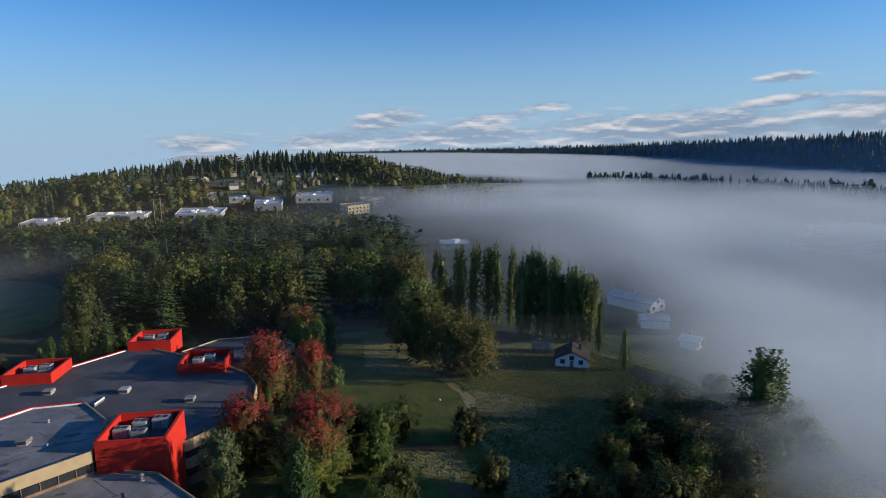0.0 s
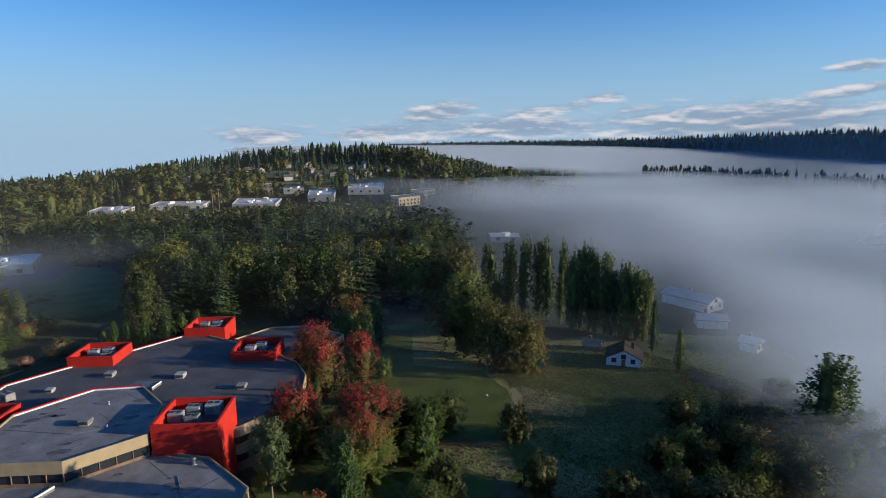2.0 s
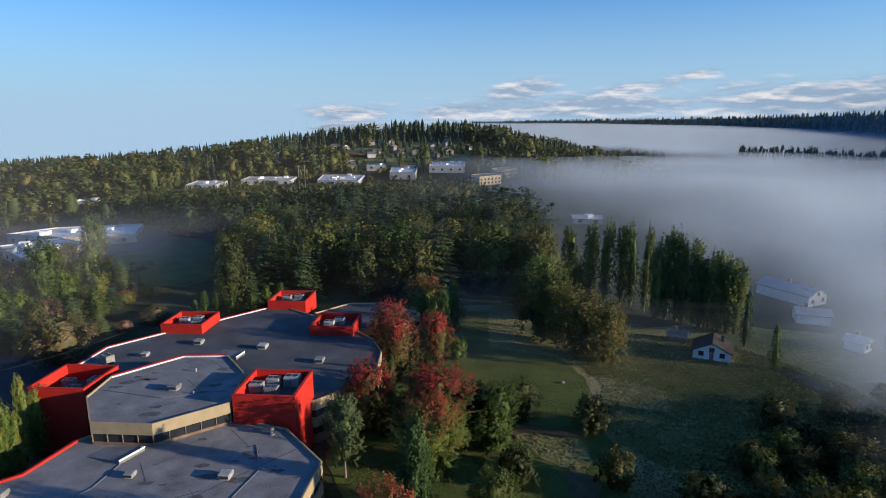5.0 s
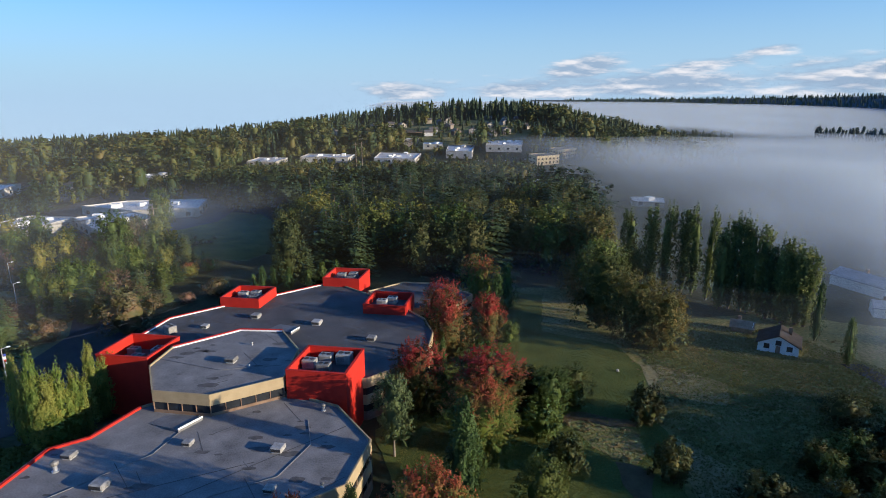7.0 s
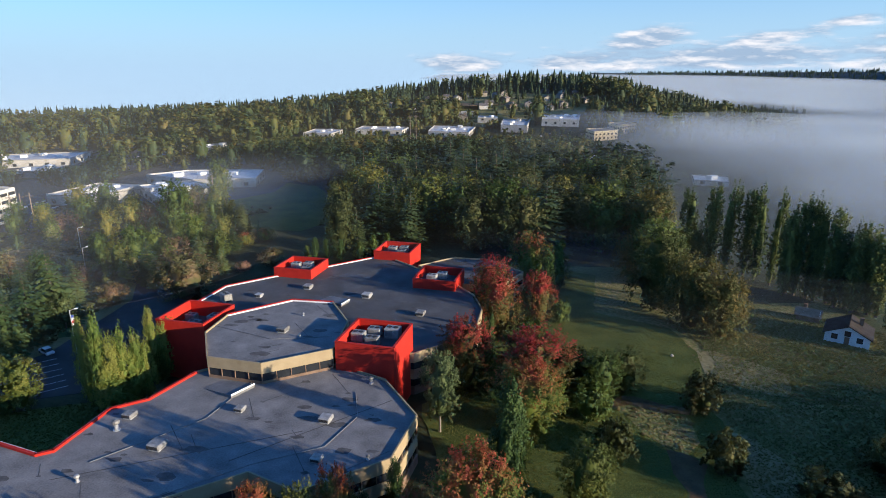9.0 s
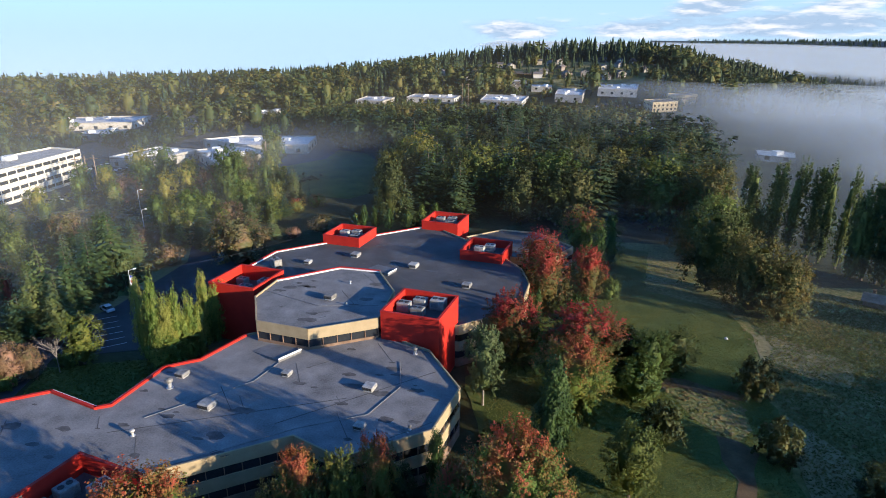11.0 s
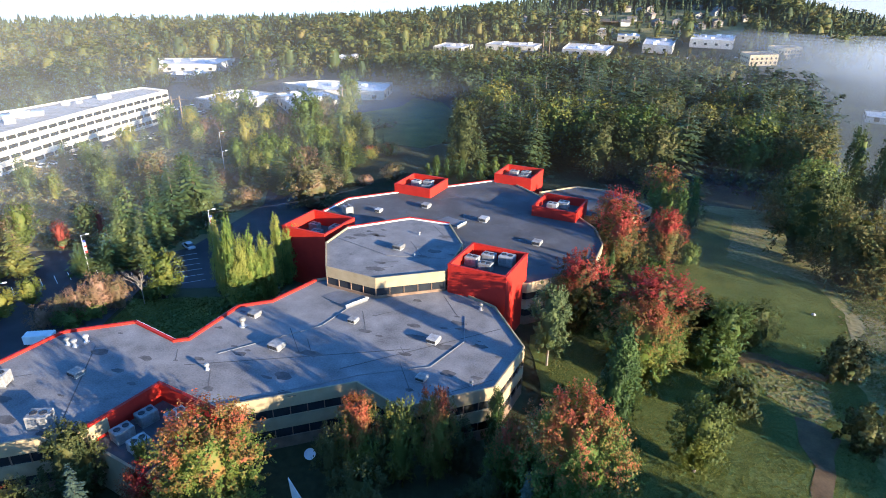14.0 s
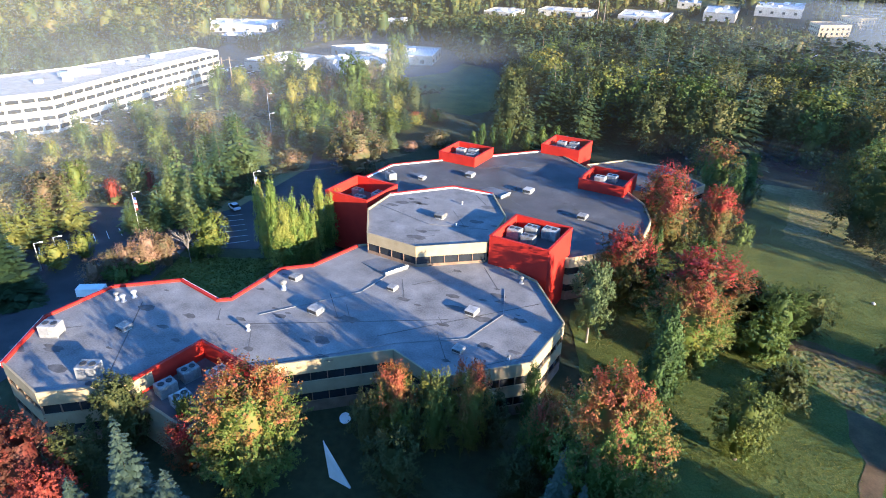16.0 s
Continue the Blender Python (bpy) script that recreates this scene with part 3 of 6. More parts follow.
    L(al, mix.inputs[0])
    L(tp.outputs[0], mix.inputs[1])
    L(body.outputs[0], mix.inputs[2])
    out = N("ShaderNodeOutputMaterial")
    L(mix.outputs[0], out.inputs[0])
    return m


def fog_sheets():
    mist = mist_material()
    xs = [-400, -300, -220, -160, -110, -60, -20, 10] + list(range(30, 400, 20)) + list(range(400, 1000, 60)) + [1000, 1300, 1700, 2200, 2900, 3800, 4600]
    ys = [-900, -400, -100, 12, 30] + list(range(50, 500, 20)) + list(range(500, 1200, 60)) + [1200, 1500, 1900, 2400, 3000, 3700, 4600]
    n = len(xs)
    fs_all = [(j * n + i, j * n + i + 1, (j + 1) * n + i + 1, (j + 1) * n + i) for j in range(len(ys) - 1) for i in range(n - 1)]
    fs = []
    for q in fs_all:
        mx = max(xs[i % n] + 0.17 * ys[i // n] for i in q)
        cx, cy = sum(xs[i % n] for i in q) / 4, sum(ys[i // n] for i in q) / 4
        if mx > 0 and cy > 45 or ((cx + 200) / 140) ** 2 + ((cy - 190) / 160) ** 2 < 1 or ((cx + 95) / 75) ** 2 + ((cy - 258) / 60) ** 2 < 1:
            fs.append(q)
    for k, z in enumerate((2.0, 4.5, 7.0, 9.5, 12.0, 14.5, 17.0, 19.5, 22.5)):
        vs = [(x, y, z * (1 - 0.35 * smooth(500, 950, math.hypot(x, y))) * (1 - 0.55 * smooth(330, 190, math.hypot(x, y))) + (1.2 + 0.2 * k) * (noise.noise((x * 0.011, y * 0.011, k * 0.2)) + 0.5 * noise.noise((x * 0.03, y * 0.03, k * 0.2)))) for y in ys for x in xs]
        me = mesh_of("fog_bank", vs, fs, mist)
        me.polygons.foreach_set("use_smooth", np.ones(len(fs), bool))
        tagged(new("fog_bank", me), "pale layer of morning fog lying in the valley", "fog", "fog layers", "stuff")


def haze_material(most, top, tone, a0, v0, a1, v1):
    """Thin morning air painted on a sheet: denser near the ground, fading out above the tree tops, scaled by bearing.
    """
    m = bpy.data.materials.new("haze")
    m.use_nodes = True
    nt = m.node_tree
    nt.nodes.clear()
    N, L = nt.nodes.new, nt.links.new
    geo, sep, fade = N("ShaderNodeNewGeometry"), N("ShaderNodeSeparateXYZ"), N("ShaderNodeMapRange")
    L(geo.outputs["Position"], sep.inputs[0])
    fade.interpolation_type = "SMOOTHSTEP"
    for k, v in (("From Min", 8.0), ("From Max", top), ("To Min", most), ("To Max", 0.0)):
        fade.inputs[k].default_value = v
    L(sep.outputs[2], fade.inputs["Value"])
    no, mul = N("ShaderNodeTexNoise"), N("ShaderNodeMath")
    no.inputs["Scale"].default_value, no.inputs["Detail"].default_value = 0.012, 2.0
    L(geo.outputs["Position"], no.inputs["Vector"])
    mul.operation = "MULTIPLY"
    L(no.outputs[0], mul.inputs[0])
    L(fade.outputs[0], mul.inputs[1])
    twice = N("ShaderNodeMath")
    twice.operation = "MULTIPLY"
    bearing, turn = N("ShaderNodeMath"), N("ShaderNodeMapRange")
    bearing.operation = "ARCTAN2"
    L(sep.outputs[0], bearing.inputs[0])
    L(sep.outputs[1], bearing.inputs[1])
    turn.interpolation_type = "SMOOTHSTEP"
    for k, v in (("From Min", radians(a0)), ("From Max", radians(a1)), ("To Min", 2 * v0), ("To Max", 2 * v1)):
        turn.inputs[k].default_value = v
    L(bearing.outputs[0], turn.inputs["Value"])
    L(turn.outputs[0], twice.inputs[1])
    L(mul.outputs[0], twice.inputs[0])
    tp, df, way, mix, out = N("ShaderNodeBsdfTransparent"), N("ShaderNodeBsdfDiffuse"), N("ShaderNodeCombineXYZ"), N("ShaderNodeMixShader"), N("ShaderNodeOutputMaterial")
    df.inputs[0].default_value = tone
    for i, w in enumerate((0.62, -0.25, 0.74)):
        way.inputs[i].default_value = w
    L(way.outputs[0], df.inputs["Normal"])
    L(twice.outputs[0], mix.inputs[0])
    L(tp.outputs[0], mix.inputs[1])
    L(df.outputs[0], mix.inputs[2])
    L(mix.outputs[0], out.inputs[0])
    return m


def haze_veils():
    """Upright sheets of haze colour that stand for thin air across the woods, one behind the other."""
    # wood haze is thickened towards the left bearings to stand in for glare
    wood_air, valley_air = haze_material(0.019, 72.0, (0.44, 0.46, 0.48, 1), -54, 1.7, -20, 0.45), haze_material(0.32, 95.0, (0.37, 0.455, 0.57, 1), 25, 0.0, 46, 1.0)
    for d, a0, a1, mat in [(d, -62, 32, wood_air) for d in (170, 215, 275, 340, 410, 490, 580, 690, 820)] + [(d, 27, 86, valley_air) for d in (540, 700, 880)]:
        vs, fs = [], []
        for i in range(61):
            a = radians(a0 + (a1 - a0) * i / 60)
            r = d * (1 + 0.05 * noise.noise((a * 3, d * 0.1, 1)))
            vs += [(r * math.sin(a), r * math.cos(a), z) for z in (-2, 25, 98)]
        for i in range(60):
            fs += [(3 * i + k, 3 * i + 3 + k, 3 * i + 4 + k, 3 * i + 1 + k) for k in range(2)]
        tagged(new("haze", mesh_of("haze", vs, fs, mat)), "thin blue morning haze over woods and valley, painted on upright sheets", "haze", "haze veils", "stuff")


haze_veils()
fog_sheets()


# ---- the school ----
ROOF_Z, MID_Z = 8.5, 12.2
LOW = [(-52.5, 96.2), (-55.9, 86.6), (-60.4, 83.3), (-61.7, 71.9), (-63.5, 70.8), (-73.2, 73.6), (-81.8, 67.6), (-83.9, 57.1), (-79.0, 46.9), (-69.3, 44.2),
       (-60.0, 50.3), (-57.9, 61.2), (-47.4, 58.9), (-32.2, 69.6), (-24.4, 66.2), (-13.6, 74.2), (-11.4, 85.5), (-18.4, 96.4), (-28.0, 101.0), (-39.0, 99.0), (-49.0, 99.0)]
UPPER = [(-56.0, 118.0), (-68.2, 129.5), (-66.4, 140.0), (-57.1, 148.2), (-45.7, 157.3), (-33.9, 167.4), (-30.0, 167.1), (-20.0, 157.6), (-9.5, 146.0), (-4.6, 139.0),
         (-2.4, 130.3), (-3.7, 116.5), (-14.7, 106.8), (-25.0, 107.0), (-36.0, 104.0), (-48.0, 106.0)]
MID = [(-54.5, 104.9), (-53.9, 113.9), (-43.4, 123.1), (-34.4, 122.5), (-28.6, 112.3), (-28.4, 99.9), (-39.2, 93.3), (-49.5, 95.0)]
ANNEX = [(-21.1, 164.3), (-11.9, 172.6), (-1.7, 171.6), (8.0, 161.0), (2.0, 150.0), (-10.0, 150.0)]

school = thing("school_building", "low octagonal school with grey flat roofs and red rooftop towers", "building")


def band(name, p, q, z0, z1, out, mat, thick=0.25):
    """An upright panel along the wall from p to q, its face `out` metres proud of the wall line."""
    (x0, y0), (x1, y1) = p, q
    d = Vector((x1 - x0, y1 - y0)).normalized()
    nx, ny = d.y, -d.x
    a = [(x0 + nx * out, y0 + ny * out), (x1 + nx * out, y1 + ny * out), (x1 + nx * (out - thick), y1 + ny * (out - thick)), (x0 + nx * (out - thick), y0 + ny * (out - thick))]
    v, f = prism(ccw(a), z0, z1)
    return child(name, mesh_of(name, v, f, mat), school)


MULLION = mesh_of("mullion", *box_data(-0.06, -0.04, 0, 0.06, 0.16, 1.5), BROWN)


def wall_run(poly, roof_z, storeys, skip=(), mullion=2.2):
    """Cream and dark-glass bands along each edge of the plan."""
    n = len(poly)
    for i in range(n):
        if i in skip:
            continue
        p, q = poly[i], poly[(i + 1) % n]
        ln = math.hypot(q[0] - p[0], q[1] - p[1])
        band("fascia", p, q, roof_z - 1.7, roof_z + 0.36, 0.12, CREAM)
        z = roof_z - 1.7
        for s in range(storeys):
            h = 1.5
            band("window_band", p, q, z - h, z, -0.12, GLASS)
            if mullion:
                k = max(1, int(ln / mullion))
                rz = math.degrees(math.atan2(q[1] - p[1], q[0] - p[0]))
                for j in range(k + 1):
                    mu = child("mullion", MULLION, school)
                    mu.matrix_basis = pose(p[0] + (q[0] - p[0]) * j / k, p[1] + (q[1] - p[1]) * j / k, z - h, 0, 0, rz)
            z -= h
            lo = max(0.0, z - 2.0) if s < storeys - 1 else 0.0
            band("spandrel", p, q, lo, z, 0.06, CREAM if s < storeys - 1 else BROWN)
            z = lo


def roof_slab(name, poly, z, mat):
    v, f = prism(poly, z - 0.5, z)
    me = mesh_of(name, v, f, mat)
    bm = bmesh.new()
    bm.from_mesh(me)
    bmesh.ops.triangulate(bm, faces=[q for q in bm.faces if len(q.verts) > 4])
    bm.to_mesh(me)
    bm.free()
    return child(name, me, school)


LOW, UPPER, MID, ANNEX = ccw(LOW), ccw(UPPER), ccw(MID), ccw(ANNEX)
roof_slab("lower_roof", LOW, ROOF_Z, ROOF)
roof_slab("upper_roof", UPPER, ROOF_Z + 0.02, ROOF_DARK)
roof_slab("middle_roof", MID, MID_Z, ROOF)
roof_slab("annex_roof", ANNEX, 7.2, ROOF_DARK)
wall_run(LOW, ROOF_Z, 2)
wall_run(UPPER, ROOF_Z, 2, mullion=0)
wall_run(MID, MID_Z, 1)
wall_run(ANNEX, 7.2, 2, mullion=0)


def coping(path, z, mat=RED, label="red metal coping"):
    """Raised red kerb with a pale inner flashing along the roof's edge."""
    for (x0, y0), (x1, y1) in zip(path, path[1:]):
        d = Vector((x1 - x0, y1 - y0)).normalized()
        o = Vector((d.y, -d.x))
        for nm, a, b, z0, z1, m in (("coping", 0.27, -0.2, z - 0.5, z + 0.38, mat), ("flashing", -0.2, -0.42, z - 0.2, z + 0.24, WHITE)):
            e = 0.12
            p0, p1 = Vector((x0, y0)) - d * e, Vector((x1, y1)) + d * e
            v, f = prism(ccw([tuple(p0 + o * a), tuple(p1 + o * a), tuple(p1 + o * b), tuple(p0 + o * b)]), z0, z1)
            child(nm, mesh_of(nm, v, f, m), school, label if nm == "coping" else "")


def rev(path):
    return path[::-1]


coping(rev([(-52.5, 96.2), (-55.9, 86.6), (-60.4, 83.3), (-61.7, 71.9), (-63.5, 70.8), (-73.2, 73.6), (-81.8, 67.6), (-83.9, 57.1), (-79.0, 46.9)])[::1], ROOF_Z)
coping(rev([(-33.9, 167.4), (-45.7, 157.3), (-57.1, 148.2), (-66.4, 140.0), (-68.2, 129.5), (-64.0, 125.0)])[::-1], ROOF_Z)
coping([(-34.4, 122.5), (-43.4, 123.1), (-53.9, 113.9)], MID_Z)


def red_tower(cx, cy, size, z0, rim, floor, rz=-9.5, open_front=False):
    """Open-topped red enclosure for the roof plant, with its four walls and a sunken deck."""
    h, t = size / 2, 0.35
    tw = child("plant_tower", mesh_of("plant_tower", *box_data(-h + t, -h + t, floor - 0.3, h - t, h - t, floor), ROOF_DARK), school, "open red plant enclosure on the roof")
    tw.matrix_basis = pose(cx, cy, 0, 0, 0, rz)
    for n, (x0, y0, x1, y1) in enumerate(((-h, -h, h, -h + t), (-h, h - t, h, h), (-h, -h + t, -h + t, h - t), (h - t, -h + t, h, h - t))):
        if open_front and n in (0, 3):
            child("tower_wall", mesh_of("tower_wall", *box_data(x0, y0, z0, x1, y1, floor + 0.25), CREAM), tw)
            continue
        child("tower_wall", mesh_of("tower_wall", *box_data(x0, y0, z0, x1, y1, rim), RED), tw)
        e = 0.07
        child("rim_cap", mesh_of("rim_cap", *box_data(x0 - e, y0 - e, rim, x1 + e, y1 + e, rim + 0.12), RED), tw)
    return tw


red_tower(-21.5, 104.1, 11.1, 0, 14.0, 11.8)
red_tower(-61.0, 114.4, 10.9, 0, 12.5, 9.3)
red_tower(-51.0, 153.1, 10.5, 0, 10.9, 9.0)
red_tower(-27.9, 170.2, 10.7, 0, 10.9, 9.0)
red_tower(-13.7, 147.6, 10.7, 0, 10.9, 9.0)
red_tower(-53.8, 54.4, 10.9, 0, 9.1, 6.3, -13, True)


# ---- roof plant ----
PLANT = surface("weathered_galvanised", [(0.3, (0.16, 0.155, 0.145)), (0.5, (0.26, 0.255, 0.245)), (0.75, (0.42, 0.415, 0.40))], 1.6, 9, 0.6, 0.08, 0.25, per_piece=0.35)
HOOD, HOOD_BASE = mesh_of("hood", *box_data(-0.95, -0.95, 0.35, 0.95, 0.95, 0.98, 0.15), PLANT), mesh_of("curb", *box_data(-0.72, -0.72, 0, 0.72, 0.72, 0.35), METAL)
SLAT = mesh_of("louvre", *box_data(-0.8, -0.99, 0, 0.8, -0.95, 0.08), DARK)
TURBINE = mesh_of("turbine_head", *lathe([(0.18, 0.7), (0.42, 0.85), (0.48, 1.05), (0.40, 1.25), (0.12, 1.35)], 12), PLANT)
STACK = mesh_of("vent_pipe", *lathe([(0.42, 0.0), (0.42, 0.12), (0.24, 0.14), (0.24, 0.72)], 12), METAL)


def roof_hood(x, y, z, s=1.0, rz=-10):
    ob = thing("roof_vent", "weathered pale metal roof vent hood on a curb", "roof vent", "roof vents", at=(x, y, z), rz=rz)
    ob.scale = (s, s, s)
    child("curb", HOOD_BASE, ob)
    child("hood", HOOD, ob)
    for k in range(4):
        sl = child("louvre", SLAT, ob)
        sl.matrix_basis = pose(0, 0, 0.4 + 0.12 * k)


def turbine_vent(x, y, z, s=1.0):
    ob = thing("turbine_vent", "small round pale metal turbine vent on the roof", "roof vent", "turbine vents", at=(x, y, z))
    ob.scale = (s, s, s)
    child("vent_pipe", STACK, ob)
    child("turbine_head", TURBINE, ob)


UNIT = mesh_of("casing", *box_data(-1.25, -0.95, 0.25, 1.25, 0.95, 1.75, 0.1), PLANT)
UNIT_BASE = mesh_of("base_rail", *joined(box_data(-1.2, -0.9, 0, 1.2, -0.7, 0.25), box_data(-1.2, 0.7, 0, 1.2, 0.9, 0.25)), GREY)
FAN = mesh_of("fan_grille", *moved(lathe([(0.42, 0), (0.42, 0.07), (0.30, 0.09), (0.08, 0.05)], 14), pose(0, 0, 1.75)), DARK)
PANEL = mesh_of("side_grille", *box_data(-1.0, -0.99, 0.5, 0.2, -0.94, 1.5), GREY)


def air_unit(x, y, z, rz=-10, s=1.0):
    ob = thing("air_conditioner", "boxy grey rooftop air conditioner with round fans", "air conditioner", "rooftop units", at=(x, y, z), rz=rz)
    ob.scale = (s, s, s)
    child("base_rail", UNIT_BASE, ob)
    child("casing", UNIT, ob)
    child("side_grille", PANEL, ob)
    for dx in (-0.55, 0.55):
        f = child("fan_grille", FAN, ob)
        f.matrix_basis = pose(dx, 0, 0)


for x, y, s in ((-25.2, 82.9, 1.0), (-47.4, 74.0, 1.15), (-56.0, 81.4, 0.95), (-70.6, 59.3, 0.95), (-39.6, 84.7, 0.8), (-23.8, 73.1, 0.8)):
    roof_hood(x, y, ROOF_Z, s)
for x, y, s in ((-29.8, 135.7, 1.15), (-45.5, 140.4, 1.1), (-55.4, 133.9, 0.85), (-15.8, 126.0, 1.05)):
    roof_hood(x, y, ROOF_Z + 0.02, s)
roof_hood(-40.0, 107.0, MID_Z, 1.05)
for x, y, z, s in ((-56.0, 77.9, ROOF_Z, 1.3), (-78.2, 65.1, ROOF_Z, 1.0), (-76.8, 65.0, ROOF_Z, 1.0), (-76.2, 66.6, ROOF_Z, 1.0), (-54.0, 66.0, ROOF_Z, 0.8),
                   (-20.6, 95.2, ROOF_Z, 1.0), (-16.8, 74.0, ROOF_Z, 0.6), (-38.5, 115.0, MID_Z, 0.5), (-36.0, 104.8, MID_Z, 0.4)):
    turbine_vent(x, y, z, s)
for x, y, z, rz, s in ((-79.0, 54.4, ROOF_Z, 20, 1.1), (-66.3, 49.6, ROOF_Z, 20, 1.1), (-62.2, 130.9, ROOF_Z + 0.02, -40, 1.05),
                       (-24.9, 105.4, 11.8, -10, 1.0), (-22.2, 107.5, 11.8, -10, 1.0), (-18.7, 107.3, 11.8, -10, 1.15), (-21.9, 103.4, 11.8, -10, 1.0),
                       (-63.6, 117.2, 9.3, -10, 0.9), (-61.0, 113.2, 9.3, -10, 1.0), (-58.5, 116.8, 9.3, 80, 1.0), (-52.7, 154.1, 9.0, -10, 1.0), (-49.6, 154.7, 9.0, -10, 1.0), (-49.0, 151.2, 9.0, -10, 1.0),
                       (-29.5, 171.4, 9.0, -10, 1.0), (-26.2, 171.9, 9.0, -10, 1.0), (-26.4, 168.3, 9.0, -10, 1.0), (-15.5, 147.5, 9.0, -10, 1.0), (-13.0, 149.5, 9.0, -10, 1.0),
                       (-57.0, 52.6, 6.3, 70, 1.0), (-56.4, 56.2, 6.3, 70, 1.0), (-52.4, 57.2, 6.3, 70, 1.05), (-50.6, 54.4, 6.3, 70, 1.0), (-53.6, 51.6, 6.3, 70, 0.95)):
    air_unit(x, y, z, rz, s)


def roof_wedge(pts, z, h):
    """A low sloped cricket in the roof with a pale upper edge."""
    (x0, y0), (x1, y1), (x2, y2), (x3, y3) = pts
    v = [(x0, y0, z), (x1, y1, z), (x2, y2, z), (x3, y3, z), (x1, y1, z + h), (x2, y2, z + h)]
    ob = child("roof_cricket", mesh_of("roof_cricket", v, [(0, 1, 4), (3, 5, 2), (0, 4, 5, 3), (1, 2, 5, 4)], ROOF), school)
    child("cricket_edge", mesh_of("cricket_edge", *tube((x1, y1, z + h), (x2, y2, z + h), 0.16, 0.16, 5), WHITE), ob)


roof_wedge([(-49.0, 91.2), (-42.6, 88.2), (-40.2, 92.2), (-47.0, 94.0)], ROOF_Z, 0.6)
roof_wedge([(-40.4, 133.4), (-34.4, 129.4), (-33.2, 132.6), (-38.6, 136.2)], ROOF_Z + 0.02, 0.6)


def roof_lines():
    """Conduits, seams and dark puddle stains on the membranes."""
    rng = random.Random(3)
    for pts in ([(-46.3, 60.6), (-32.4, 71.6), (-23.6, 76.4), (-20.6, 84.6), (-22.6, 92.0)], [(-54.6, 108.6), (-41.0, 103.4), (-30.0, 105.5)], [(-40.6, 96.0), (-44, 82), (-55, 70)]):
        z = MID_Z if pts[0][1] > 102 else ROOF_Z
        d = [tube((*a, z + 0.07), (*b, z + 0.07), 0.06, 0.06, 5) for a, b in zip(pts, pts[1:])]
        child("conduit", mesh_of("conduit", *joined(*d), GREY), school)
    for x0, y0, x1, y1, z in ((-58, 66, -28, 80, ROOF_Z), (-74, 66, -64, 50, ROOF_Z), (-50, 146, -22, 121, ROOF_Z + 0.02), (-60, 138, -12, 133, ROOF_Z + 0.02), (-30, 158, -18, 112, ROOF_Z + 0.02), (-36, 72, -16, 90, ROOF_Z)):
        d = Vector((x1 - x0, y1 - y0)).normalized()
        o = Vector((-d.y, d.x)) * 0.09
        q = ccw([(x0 + o.x, y0 + o.y), (x1 + o.x, y1 + o.y), (x1 - o.x, y1 - o.y), (x0 - o.x, y0 - o.y)])
        child("roof_seam", mesh_of("roof_seam", *prism(q, z - 0.05, z + 0.012), STAIN), school)
    spots = [(x, y, MID_Z) for x, y in ((-50, 111), (-49, 113.5), (-46, 112), (-33, 108))] + [(x, y, ROOF_Z) for x, y in ((-34, 82), (-69, 55), (-76, 52), (-62, 60), (-66, 62), (-18, 84), (-22, 88), (-45, 67), (-52, 71), (-57, 68), (-72, 65))]
    for roof, z, count in ((LOW, ROOF_Z, 34), (MID, MID_Z, 10), (UPPER, ROOF_Z + 0.02, 18)):
        left = count
        while left:                                 # ponding marks, and thin cracks and patched seams
            x, y = rng.uniform(-84, -4), rng.uniform(44, 165)
            if not inside(x, y, roof) or roof is not MID and inside(x, y, MID):
                continue
            left -= 1
            spots.append((x, y, z))
            if left % 2:
                a, ln = rng.choice((0.55, 0.62, 2.15, 2.2)) + rng.uniform(-0.15, 0.15), rng.uniform(2, 8)
                x1, y1 = x + ln * math.cos(a), y + ln * math.sin(a)
                if inside(x1, y1, roof) and not (roof is not MID and inside(x1, y1, MID)):
                    ox, oy = -math.sin(a) * 0.06, math.cos(a) * 0.06
                    child("roof_seam", mesh_of("roof_seam", *prism(ccw([(x + ox, y + oy), (x1 + ox, y1 + oy), (x1 - ox, y1 - oy), (x - ox, y - oy)]), z - 0.05, z + 0.016), STAIN), school)
    for x, y, z in spots:
        n, r = 11, rng.uniform(0.25, 1.2)
        poly = [(x + r * rng.uniform(0.6, 1.3) * math.cos(6.283 * i / n) * 1.5, y + r * rng.uniform(0.6, 1.3) * math.sin(6.283 * i / n) * 0.7) for i in range(n)]
        child("roof_stain", mesh_of("roof_stain", *prism(poly, z - 0.05, z + 0.008), STAIN), school)


roof_lines()


# ---- other buildings ----
def window_mesh(w, h):
    return mesh_of("window", *box_data(-w / 2, -0.12, 0, w / 2, 0.04, h), GLASS)


